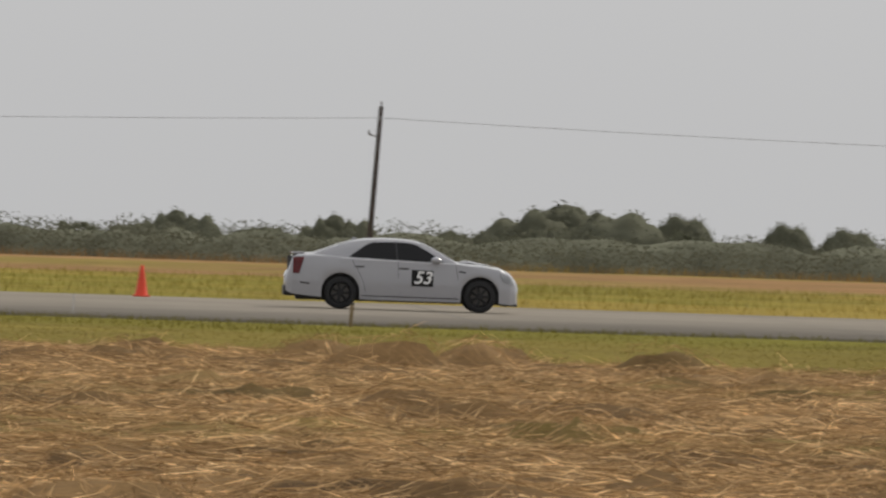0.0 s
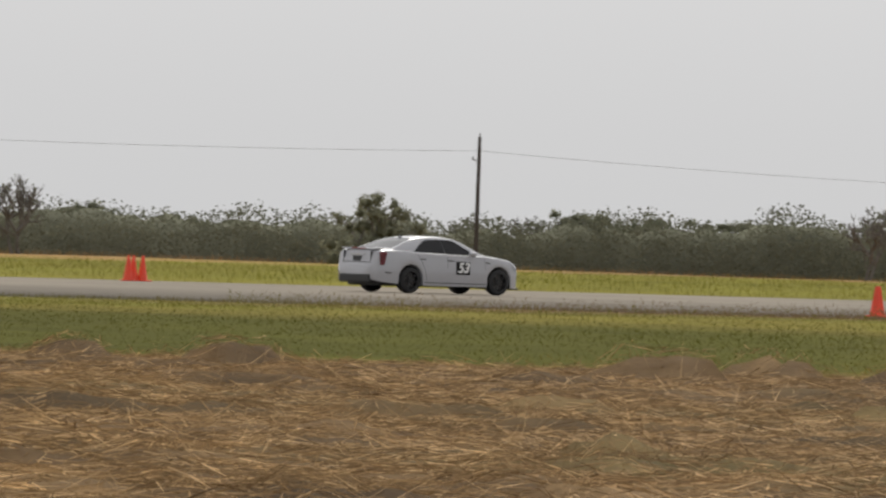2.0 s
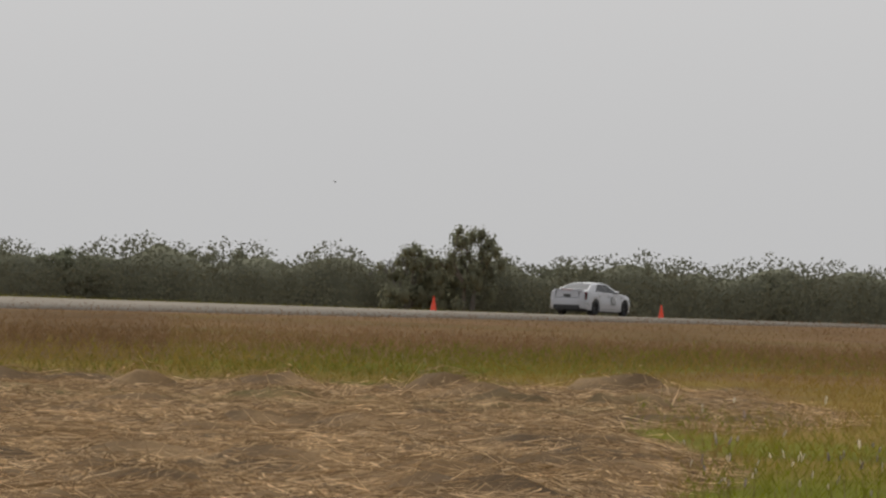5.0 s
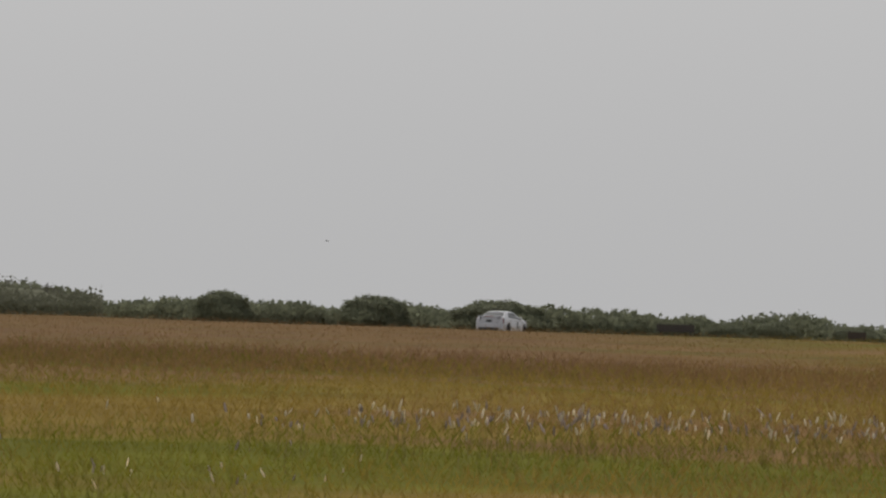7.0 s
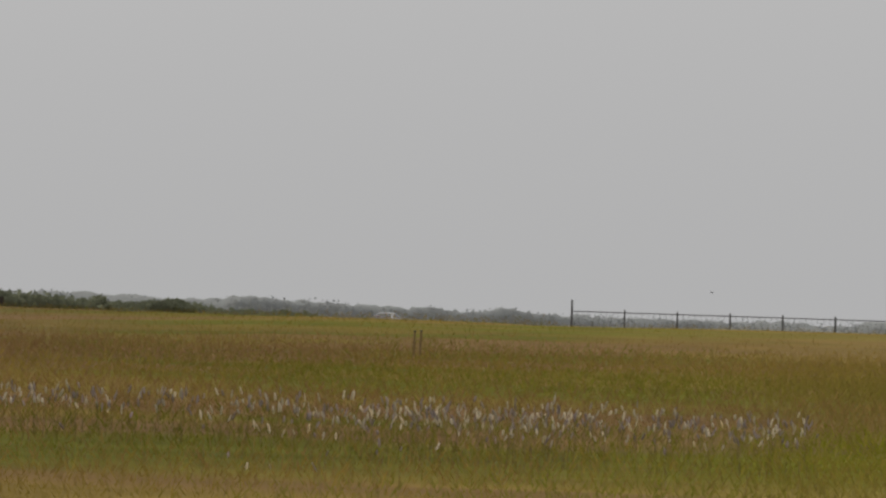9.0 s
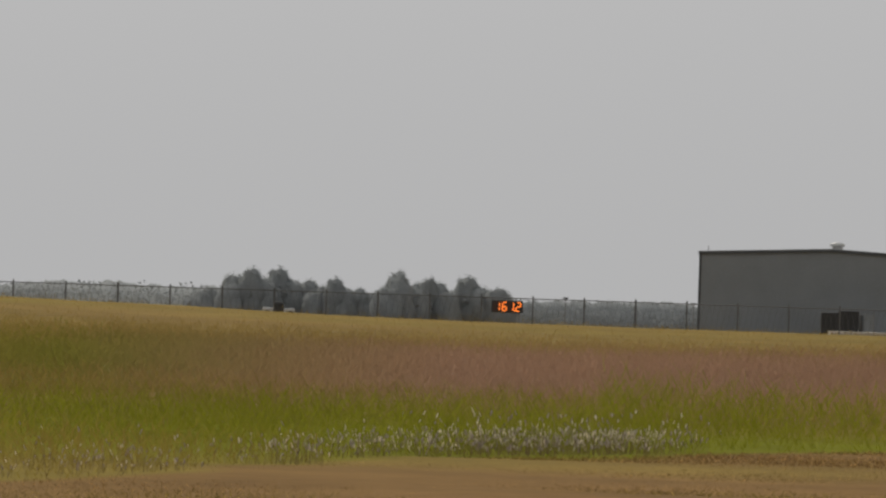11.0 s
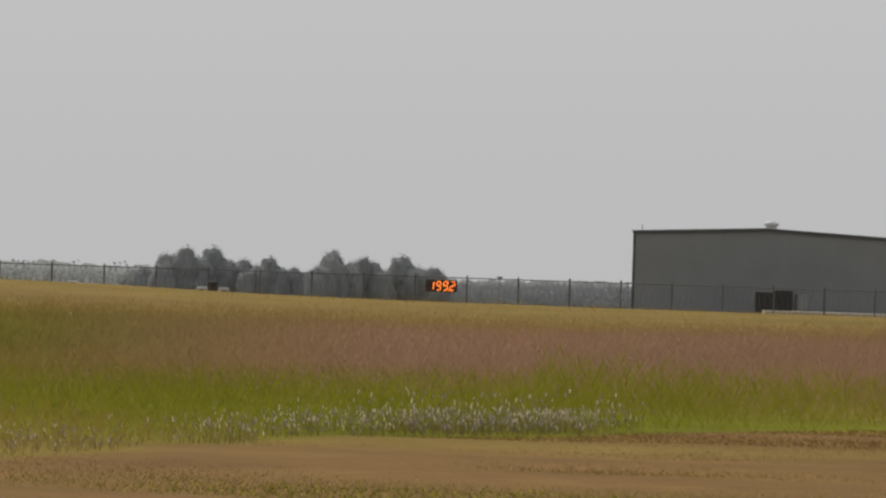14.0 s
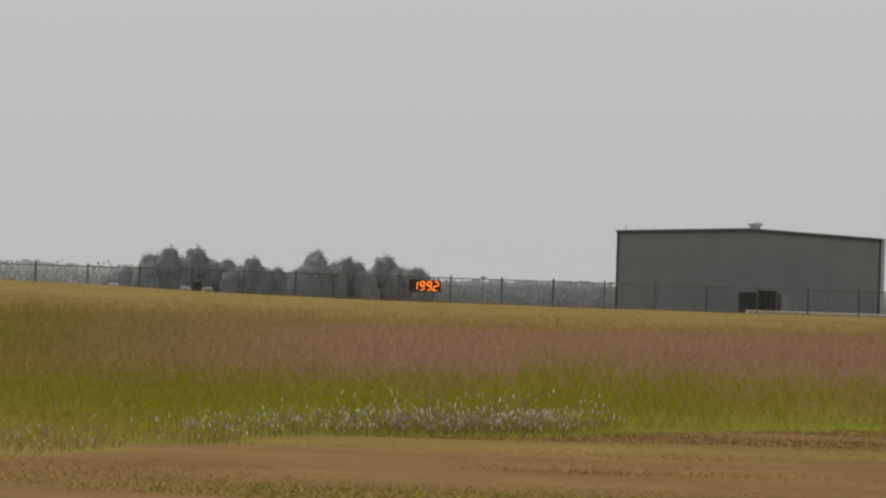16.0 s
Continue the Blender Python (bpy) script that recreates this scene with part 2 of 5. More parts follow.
def in_path(x, y):
    """The mown dry track near the camera, towards the far hangar."""
    x, y = np.asarray(x, float), np.asarray(y, float)
    d, deg = np.hypot(x, y), np.degrees(np.arctan2(x, y))
    return (deg > 77.0) & (d < 83 + 4.6 * (deg - 81.6) + 3 * (patches(x, y, 8, 5) - 0.5) + 2.2 * (patches(x, y, 1.1, 6) - 0.5))


def blend(a, b, k):
    k = np.clip(k, 0, 1)[:, None]
    return a * (1 - k) + np.asarray(b, float)[None, :] * k


def tint_of(x, y):
    """Base colour of the vegetation at places on the ground."""
    x, y = np.asarray(x, float).ravel(), np.asarray(y, float).ravel()
    d, deg = np.hypot(x, y), np.degrees(np.arctan2(x, y))
    n1, n2, n3 = patches(x, y, 38, 11), patches(x, y, 14, 12), patches(x, y, 5, 13)
    c = np.tile(np.array((0.205, 0.15, 0.028)), (len(x), 1))
    c = blend(c, (0.147, 0.138, 0.018), (n1 * 0.6 + n2 * 0.4 - 0.44) * 4)
    c = blend(c, (0.256, 0.147, 0.056), (patches(x, y, 50, 21) * 0.7 + n3 * 0.3 - 0.55) * 5 * (deg > 52) * np.clip((d - 105) / 30 + (deg < 66), 0, 1))
    c = blend(c, (0.165, 0.1, 0.047), np.clip((deg - 50) / 3, 0, 1) * np.clip((75 - deg) / 4, 0, 1) * np.clip((d - 140 - 45 * n1) / 55, 0, 0.7))
    c = blend(c, (0.215, 0.138, 0.038), np.clip((deg - 52) / 4, 0, 1) * np.clip((79 - deg) / 3, 0, 1) * np.clip(patches(x, y, 30, 23) * 2.2 - 0.65, 0.05, 0.6))
    # drifts of green and of rusty grass over the open field
    field = np.clip((deg - 57) / 4, 0, 1) * np.clip((79 - deg) / 2, 0, 1)
    c = blend(c, (0.24, 0.158, 0.022), field * 0.5)
    c = blend(c, (0.128, 0.14, 0.008), field * np.clip((0.55 * patches(x, y, 7, 71) + 0.45 * patches(x, y, 20, 72) - 0.5) * 7, 0, 0.85))
    c = blend(c, (0.225, 0.125, 0.058), field * np.clip((0.5 * patches(x, y, 8, 73) + 0.5 * patches(x, y, 19, 74) - 0.54) * 7, 0, 0.75))
    c = blend(c, (0.19, 0.108, 0.058), field * np.clip((73.5 - deg) / 3, 0, 1) * np.clip((d - 150 - 20 * n1) / 30, 0, 0.7))
    # the strip beside the runway, short and green
    c = blend(c, (0.132, 0.128, 0.018), np.where((y < 163) & (y > 146) & (deg < 44), 0.9 - 0.3 * n2, 0))
    c = blend(c, (0.155, 0.09, 0.043), np.where((y < 162) & (y > 80) & (deg > 42) & (deg < 60), 0.8, 0))
    c = blend(c, (0.105, 0.11, 0.014), np.where((deg > 41) & (deg < 62), np.clip(1.3 - np.abs(y - straw_edge(x) - 4) / 5, 0, 1), 0))
    c = blend(c, (0.155, 0.128, 0.026), np.where((y < 147) & (deg <= 40), 0.65, 0))
    c = blend(c, (0.062, 0.066, 0.008), np.clip(1.3 - np.abs(deg - 37) / 9, 0, 1) * np.clip((d - straw_edge(x) / np.cos(np.radians(deg)) - 2) / 10, 0, 1) * np.clip((178 - d) / 15, 0, 1) * 0.9)
    c = blend(c, (0.17, 0.105, 0.062), np.clip((deg - 34) / 4, 0, 1) * np.clip((y - 147 - 8 * n2) / 6, 0, 1) * (y < 163) * 0.85)
    # late view: green belt, then rosy grass behind it
    late = np.clip((deg - 76) / 3, 0, 1)
    c = blend(c, (0.172, 0.176, 0.005), late * np.clip(1 - np.abs(d - 92 + 4 * n2) / 14, 0, 1) * 2.0)
    c = blend(c, (0.262, 0.155, 0.1), np.clip((deg - 79.0) / 2.5, 0, 1) * np.clip((d - 102 - 8 * n2) / 8, 0, 1) * np.clip((215 - d) / 40, 0, 1) * 0.95)
    c = blend(c, (0.225, 0.152, 0.042), late * np.clip((d - 165 - 20 * n1) / 20, 0, 0.8))
    # beyond the runway
    c = np.where(((y > 204) & (y < 285 + 30 * n1) & (deg < 68))[:, None], blend(blend(np.tile(np.array((0.25, 0.185, 0.035)), (len(x), 1)), (0.19, 0.163, 0.025), (n2 - 0.45) * 3), (0.15, 0.145, 0.018), np.clip((deg - 24) / 8, 0, 0.85)), c)
    c = np.where(((y >= 285 + 30 * n1) & (deg < 68))[:, None], blend(np.tile(np.array((0.264, 0.150, 0.065)), (len(x), 1)), (0.232, 0.173, 0.044), (n2 - 0.4) * 2), c)
    c = c * 0.9 + c.mean(1)[:, None] * np.array((0.11, 0.1, 0.085))
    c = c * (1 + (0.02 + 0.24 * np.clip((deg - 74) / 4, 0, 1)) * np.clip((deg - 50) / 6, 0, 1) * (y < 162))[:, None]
    c = c * (0.9 + 0.2 * patches(x, y, 2.2, 14))[:, None] * (0.88 + 0.24 * patches(x, y, 22, 15))[:, None]
    tuft = green_tufts(x, y) + np.exp(-((deg - 64.0) / 1.6) ** 2 - ((d - 72) / 9) ** 2)
    c = blend(c, (0.14, 0.15, 0.012), tuft * 1.1)
    c = blend(c, (0.24, 0.15, 0.06), in_straw(x, y) * (0.75 + 0.25 * n3))
    c = blend(c, (0.17, 0.098, 0.041), in_path(x, y) * (0.6 + 0.4 * n3))
    return c


def heaps(x, y, cell, seed, share, low, high):
    """Rounded heaps scattered one to a cell at most: their height at places on the ground."""
    i0, j0 = np.floor(x / cell), np.floor(y / cell)
    out = np.zeros(np.shape(x))
    for di in (-1, 0, 1):
        for dj in (-1, 0, 1):
            i, j = i0 + di, j0 + dj
            cx, cy = (i + hash01(i, j, seed)) * cell, (j + hash01(i, j, seed + 1)) * cell
            tall = np.where(hash01(i, j, seed + 2) < share, low + (high - low) * hash01(i, j, seed + 3) ** 1.6, 0.0)
            rx, ry = cell * (0.2 + 0.3 * hash01(i, j, seed + 4)), cell * (0.2 + 0.2 * hash01(i, j, seed + 5))
            q = np.clip(1 - ((x - cx) / rx) ** 2 - ((y - cy) / ry) ** 2, 0, 1)
            out = np.maximum(out, tall * q ** 0.7)
    return out


def hay_relief(x, y):
    """Height of the loose hay: low ridges and raked heaps, higher along the far edge."""
    x, y = np.asarray(x, float), np.asarray(y, float)
    inside = straw_edge(x) - y
    far = np.exp(-((inside - 7) / 6.0) ** 2)
    wx, wy = x + 0.7 * (patches(x, y, 0.45, 37) - 0.5), y + 0.7 * (patches(x, y, 0.5, 38) - 0.5)
    big = heaps(wx, wy, 1.9, 301, 0.34, 0.08, 0.27) * (0.7 + 0.6 * far)
    small = heaps(wx, wy, 0.8, 331, 0.4, 0.03, 0.12)
    rows = 0.05 * patches(x * 0.35, y, 1.3, 31)
    loose = 0.05 * patches(x, y, 0.5, 34) + 0.05 * patches(x, y, 0.22, 35)
    return (0.01 + big + small + rows + loose * (1 + 2 * big)) * straw_amount(x, y)


# ---- ground ----
def build_ground():
    deg = np.concatenate([np.arange(-180, -14, 8.0), np.arange(-14, 96, 0.35), np.arange(96, 181, 7.0)])
    dist = np.concatenate([[0.0, 8, 20, 35], np.arange(45, 130, 1.2), np.arange(130, 420, 3.5), np.arange(420, 1500, 25), [1500, 1900, 2600, 3600, 4900]])
    a, d = np.meshgrid(np.radians(deg), dist, indexing="ij")
    x, y = (np.sin(a) * d).ravel(), (np.cos(a) * d).ravel()
    z = land(x, y) + (0.05 * (patches(x, y, 9, 41) - 0.5) + 0.06 * (patches(x, y, 3, 42) - 0.5)) * (np.hypot(x, y) < 420)
    z = np.where((y > 155) & (y < 212), land(x, y) - 0.05, z)
    w = len(dist)
    i, j = np.meshgrid(np.arange(len(deg) - 1), np.arange(w - 1), indexing="ij")
    p = (i * w + j).ravel()
    # Shade under the tall grass is painted in: ground tint times 0.7.
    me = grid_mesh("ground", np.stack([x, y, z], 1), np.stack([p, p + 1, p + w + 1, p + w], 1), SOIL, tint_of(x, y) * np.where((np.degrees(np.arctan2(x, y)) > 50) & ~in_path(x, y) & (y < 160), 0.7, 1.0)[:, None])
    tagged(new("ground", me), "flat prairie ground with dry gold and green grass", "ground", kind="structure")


def build_runway():
    xs = np.arange(-120, 1650, 7.5)
    n = len(xs)
    root = thing("runway", "pale weathered concrete runway with tarred joints", "runway", kind="structure")
    co, fs = [], []
    edge = ((162.0, -0.09), (162.0, 0.0), (206.5, 0.0), (206.5, -0.09))
    for x in xs:
        for y, dz in edge:
            co.append((x, y, float(land(x, y)) + dz))
    for i in range(n - 1):
        for c in range(3):
            fs.append((i * 4 + c, i * 4 + c + 1, i * 4 + c + 5, i * 4 + c + 4))
    ob = new("concrete_slab", grid_mesh("concrete_slab", co, np.array(fs)[:, ::-1], CONCRETE))
    ob.parent = root
    co, fs = [], []
    for i, x in enumerate(xs[1:-1]):
        b = len(co)
        for dx, y in ((-0.015, 162.1), (0.015, 162.1), (0.015, 206.4), (-0.015, 206.4)):
            co.append((x + dx, y, float(land(x, y)) + 0.005))
        fs.append((b, b + 1, b + 2, b + 3))
    ob = new("joint_seal", grid_mesh("joint_seal", co, fs, JOINT))
    ob.parent = root


def blades_at(x, y, z, height, width, lean, rng, tint, name, mat, droop=0.0):
    """One upright tapering blade (a triangle) at each place."""
    n = len(x)
    spin = rng.uniform(0, 2 * np.pi, n)
    dx, dy = np.cos(spin) * width / 2, np.sin(spin) * width / 2
    la = rng.uniform(0, 2 * np.pi, n)
    lx, ly = np.cos(la) * lean * height, np.sin(la) * lean * height
    co = np.empty((n, 3, 3))
    co[:, 0] = np.stack([x - dx, y - dy, z], 1)
    co[:, 1] = np.stack([x + dx, y + dy, z], 1)
    co[:, 2] = np.stack([x + lx, y + ly, z + height], 1)
    f = np.arange(n * 3).reshape(n, 3)
    return grid_mesh(name, co.reshape(-1, 3), f, mat, np.repeat(tint, 3, 0))


def scatter(rng, n, deg0, deg1, d0, d1, power=2.0):
    a = np.radians(rng.uniform(deg0, deg1, n))
    d = (rng.uniform(0, 1, n) * (d1 ** power - d0 ** power) + d0 ** power) ** (1 / power)
    return np.sin(a) * d, np.cos(a) * d


def build_grass():
    rng = np.random.default_rng(5)
    # tall field grass
    near = scatter(rng, 400000, 51, 88, 62, 210, 1.5)
    late = scatter(rng, 210000, 77, 86, 66, 190, 1.4)
    some = rng.random(210000) < np.clip((np.degrees(np.arctan2(late[0], late[1])) - 77) / 2.5, 0.02, 1)
    late = late[0][some], late[1][some]
    far = scatter(rng, 95000, 50, 88, 200, 430, 1.6)
    strip = scatter(rng, 250000, -3, 52, 85, 218, 1.6)
    x, y = np.concatenate([near[0], late[0], far[0], strip[0]]), np.concatenate([near[1], late[1], far[1], strip[1]])
    d, deg = np.hypot(x, y), np.degrees(np.arctan2(x, y))
    keep = ~in_path(x, y) & (straw_amount(x, y) < 0.3) & (y < 162.0) & ((deg > 36) | (y < 150))
    x, y, d, deg = x[keep], y[keep], d[keep], deg[keep]
    tall = 0.14 + 0.3 * np.clip((deg - 36) / 12, 0, 1)
    tall = np.where((y > 147) & (deg > 36), np.maximum(tall, 0.3), tall)
    h = tall * rng.uniform(0.5, 1.15, len(x)) * (0.55 + 0.5 * patches(x, y, 6, 51) + 0.45 * patches(x, y, 1.4, 53))
    h = h * (0.55 + 0.45 * np.clip((400 - d) / 200, 0, 1)) * np.where((deg > 76) & (d > 240), 0.6, 1.0)
    h = h * (1 + 0.3 * green_tufts(x, y)) * np.where((deg > 82.4) & (d < 102), 1.45, 1.0)
    w = 0.0045 + 0.00007 * d
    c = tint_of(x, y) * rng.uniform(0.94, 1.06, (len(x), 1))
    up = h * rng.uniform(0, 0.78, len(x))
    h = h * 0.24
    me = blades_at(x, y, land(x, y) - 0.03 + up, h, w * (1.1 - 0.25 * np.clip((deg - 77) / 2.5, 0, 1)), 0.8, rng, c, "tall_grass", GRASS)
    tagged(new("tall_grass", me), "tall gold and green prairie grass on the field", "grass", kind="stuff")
    # short grass beside the runway and the far verge
    x, y = rng.uniform(-25, 520, 115000), rng.uniform(206.8, 300, 115000)
    deg = np.degrees(np.arctan2(x, y))
    keep = (deg > -4) & (deg < 66)
    x, y = x[keep], y[keep]
    h = rng.uniform(0.12, 0.27, len(x)) * (0.85 + 0.3 * patches(x, y, 7, 52)) * np.clip(0.4 + (y - 206) / 12, 0, 1)
    c = tint_of(x, y) * rng.uniform(0.85, 1.15, (len(x), 1))
    me = blades_at(x, y, land(x, y) - 0.03, h, np.full(len(x), 0.02), 0.3, rng, c, "verge_grass", GRASS)
    tagged(new("verge_grass", me), "bright yellow-green grass on the far verge of the runway", "grass", kind="stuff")
    x, y = rng.uniform(-20, 165, 45000), rng.uniform(146, 162, 45000)
    h = rng.uniform(0.04, 0.12, len(x))
    c = tint_of(x, y) * rng.uniform(0.85, 1.15, (len(x), 1))
    me = blades_at(x, y, land(x, y) - 0.02, h, np.full(len(x), 0.015), 0.3, rng, c, "short_grass", GRASS)
    tagged(new("short_grass", me), "short green grass along the runway edge", "grass", kind="stuff")
    along = rng.uniform(0, 1, 45000)
    foot = np.array([line_at(WOOD_EDGE, q) for q in np.linspace(0, 1, 400)])
    k = (along * 398).astype(int)
    f = (along * 398 - k)[:, None]
    p = foot[k] * (1 - f) + foot[k + 1] * f
    p = p * (1 + rng.uniform(-14, 9, len(p)) / np.linalg.norm(p, axis=1))[:, None]
    x, y = p[:, 0], p[:, 1]
    c = tint_of(x, y) * rng.uniform(0.7, 1.15, (len(x), 1))
    me = blades_at(x, y, land(x, y) - 0.03, rng.uniform(0.4, 0.9, len(x)), np.full(len(x), 0.06), 0.3, rng, c, "wood_edge_grass", GRASS)
    tagged(new("wood_edge_grass", me), "tall rusty grass along the foot of the wood", "grass", kind="stuff")
    # stubble on the mown track
    x, y = scatter(rng, 170000, 77, 86, 58, 108)
    keep = in_path(x, y)
    x, y = x[keep], y[keep]
    h = rng.uniform(0.012, 0.042, len(x))
    c = blend(tint_of(x, y), (0.15, 0.15, 0.014), np.clip((73 - np.hypot(x, y)) / 7 + (np.degrees(np.arctan2(x, y)) - 82) * 0.25, 0, 0.85)) * np.where(rng.random((len(x), 1)) < 0.2, rng.uniform(1.6, 3.0, (len(x), 1)), rng.uniform(0.6, 1.15, (len(x), 1)))
    me = blades_at(x, y, land(x, y) - 0.01, h, np.full(len(x), 0.009), 1.2, rng, c, "stubble", GRASS)
    tagged(new("stubble", me), "short dry mown stubble on the track", "grass", kind="stuff")


def build_hay():
    rng = np.random.default_rng(9)
    # the matted layer
    a, d = np.meshgrid(np.radians(np.arange(-2.6, 66, 0.12)), np.arange(46, 128, 0.42), indexing="ij")
    x, y = np.sin(a) * d, np.cos(a) * d
    inside = in_straw(x, y)
    z = land(x, y) + 0.88 * hay_relief(x, y) - 0.015
    w = a.shape[1]
    i, j = np.meshgrid(np.arange(a.shape[0] - 1), np.arange(w - 1), indexing="ij")
    use = (inside[:-1, :-1] & inside[1:, 1:] & inside[1:, :-1] & inside[:-1, 1:]).ravel()
    p = (i * w + j).ravel()[use]
    xs, ys = x.ravel(), y.ravel()
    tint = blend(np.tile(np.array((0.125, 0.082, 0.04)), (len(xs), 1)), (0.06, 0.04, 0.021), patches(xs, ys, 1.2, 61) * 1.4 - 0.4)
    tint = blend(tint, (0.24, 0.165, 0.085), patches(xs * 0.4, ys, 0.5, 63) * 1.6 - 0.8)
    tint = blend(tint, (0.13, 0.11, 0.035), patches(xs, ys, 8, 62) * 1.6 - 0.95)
    turn = lambda a, b: np.degrees(np.arctan2(a, b))
    # Only scales hay tone by bearing: lighter before 18 degrees and past 40.
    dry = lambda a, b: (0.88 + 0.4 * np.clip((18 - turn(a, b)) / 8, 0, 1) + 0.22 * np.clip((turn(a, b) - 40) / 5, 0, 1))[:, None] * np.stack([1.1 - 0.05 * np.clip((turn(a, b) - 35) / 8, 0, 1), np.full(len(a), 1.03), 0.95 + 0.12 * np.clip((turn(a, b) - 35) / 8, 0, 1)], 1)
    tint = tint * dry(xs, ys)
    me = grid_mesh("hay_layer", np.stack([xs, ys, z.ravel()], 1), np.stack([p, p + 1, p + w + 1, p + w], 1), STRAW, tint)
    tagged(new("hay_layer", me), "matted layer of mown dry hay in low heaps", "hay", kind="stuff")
    # loose stems
    n = 1050000
    x, y = scatter(rng, n, -2.5, 65, 48, 127, 1.3)
    keep = in_straw(x, y) & (rng.random(n) < 0.5 + 2.2 * np.clip(hay_relief(x, y) - 0.1, 0, 0.3))
    x, y = x[keep], y[keep]
    n = len(x)
    rise = hay_relief(x, y)
    heap = np.clip((rise - 0.05) / 0.2, 0, 1)
    ln = rng.uniform(0.12, 0.55, n) * (1 - 0.45 * heap)
    sp = np.pi * (patches(x, y, 1.7, 66) - 0.5) * 2.2 + rng.normal(0, 0.55, n) + np.pi * (rng.random(n) < 0.5)
    ux, uy = np.cos(sp), np.sin(sp)
    z0 = land(x, y) + rise + rng.exponential(0.022, n) - 0.01
    z1 = land(x, y) + hay_relief(x + ux * ln, y + uy * ln) + rng.uniform(-0.02, 0.05, n) + np.where(rng.random(n) < 0.03, rng.uniform(0.05, 0.22, n), 0)
    wd = rng.uniform(0.0035, 0.0095, n) + 0.006 * (rng.random(n) < 0.06)
    px, py = -uy * wd / 2, ux * wd / 2
    co = np.empty((n, 3, 3))
    for k, (s, e) in enumerate(((-1, 0), (1, 0), (0, 1))):
        co[:, k] = np.stack([x + s * px + e * ux * ln, y + s * py + e * uy * ln, z0 * (1 - e) + z1 * e + s * wd * 0.5], 1)
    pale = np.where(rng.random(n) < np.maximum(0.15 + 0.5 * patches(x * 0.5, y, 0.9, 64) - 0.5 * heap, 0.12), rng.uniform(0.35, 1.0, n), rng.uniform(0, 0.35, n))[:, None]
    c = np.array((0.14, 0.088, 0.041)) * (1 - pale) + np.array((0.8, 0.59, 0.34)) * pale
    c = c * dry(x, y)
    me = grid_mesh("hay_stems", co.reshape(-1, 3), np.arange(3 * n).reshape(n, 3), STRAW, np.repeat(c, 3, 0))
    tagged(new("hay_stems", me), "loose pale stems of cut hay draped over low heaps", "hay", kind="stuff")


# ---- trees ----
def grow(bm, a, way, length, radius, depth, rng, tips, spread, thin=0.58):
    """A limb with its forks; the ends of the twigs are gathered in tips."""
    bend = Vector((rng.uniform(-1, 1), rng.uniform(-1, 1), rng.uniform(-0.3, 0.6))) * 0.28
    mid = a + way * length * 0.5
    way2 = (way + bend).normalized()
    end = mid + way2 * length * 0.5
    if depth:
        tube(bm, a, mid, radius, radius * 0.82, 4, False)
        tube(bm, mid, end, radius * 0.82, radius * 0.6, 4, False)
    else:
        tube(bm, a, end, radius, radius * 0.6, 3, False)
    tips.append(end)
    if depth == 0:
        return
    for _ in range(rng.choice((2, 3, 3))):
        side = Vector((rng.uniform(-1, 1), rng.uniform(-1, 1), rng.uniform(-0.25, 0.7))).normalized()
        grow(bm, end, (way2 * (1 - spread) + side * spread).normalized(), length * rng.uniform(0.6, 0.82), radius * thin, depth - 1, rng, tips, spread, thin)


def leaf_faces(c, face, size, rng, loose=0.45):
    """One small leaf clump (a triangle) at each centre, lying roughly along the given facing."""
    count = len(c)
    face = face + rng.normal(0, loose, (count, 3))
    face /= np.linalg.norm(face, axis=1)[:, None] + 1e-9
    u = np.cross(face, rng.normal(0, 1, (count, 3)))
    u /= np.linalg.norm(u, axis=1)[:, None] + 1e-9
    v = np.cross(face, u)
    s = np.reshape(size, (-1, 1))
    co = np.stack([c - u * s, c + u * s * 0.55 + v * s * 0.75, c + u * s * 0.6 - v * s * 0.7], 1).reshape(-1, 3)
    return co, np.arange(count * 3).reshape(count, 3)


def leaf_cloud(points, sizes, count, leaf, rng):
    """Leaf clumps over the outsides of lumps round the points."""
    pts, sz = np.asarray(points, float), np.asarray(sizes, float)
    k = rng.integers(0, len(pts), count)
    way = rng.normal(0, 1, (count, 3))
    way /= np.linalg.norm(way, axis=1)[:, None]
    c = pts[k] + way * (sz[k] * rng.normal(0.92, 0.2, count))[:, None] * np.array((1.0, 1.0, 0.95))
    return leaf_faces(c, way + np.array((0, 0, 0.4)), leaf * rng.uniform(0.5, 1.3, count), rng)


ICO = ((0, 0, -1), (0.72, -0.53, -0.45), (-0.28, -0.85, -0.45), (-0.89, 0, -0.45), (-0.28, 0.85, -0.45), (0.72, 0.53, -0.45),
       (0.28, -0.85, 0.45), (-0.72, -0.53, 0.45), (-0.72, 0.53, 0.45), (0.28, 0.85, 0.45), (0.89, 0, 0.45), (0, 0, 1))
ICO_FACES = ((0, 1, 2), (1, 0, 5), (0, 2, 3), (0, 3, 4), (0, 4, 5), (1, 5, 10), (2, 1, 6), (3, 2, 7), (4, 3, 8), (5, 4, 9),
             (1, 10, 6), (2, 6, 7), (3, 7, 8), (4, 8, 9), (5, 9, 10), (6, 10, 11), (7, 6, 11), (8, 7, 11), (9, 8, 11), (10, 9, 11))


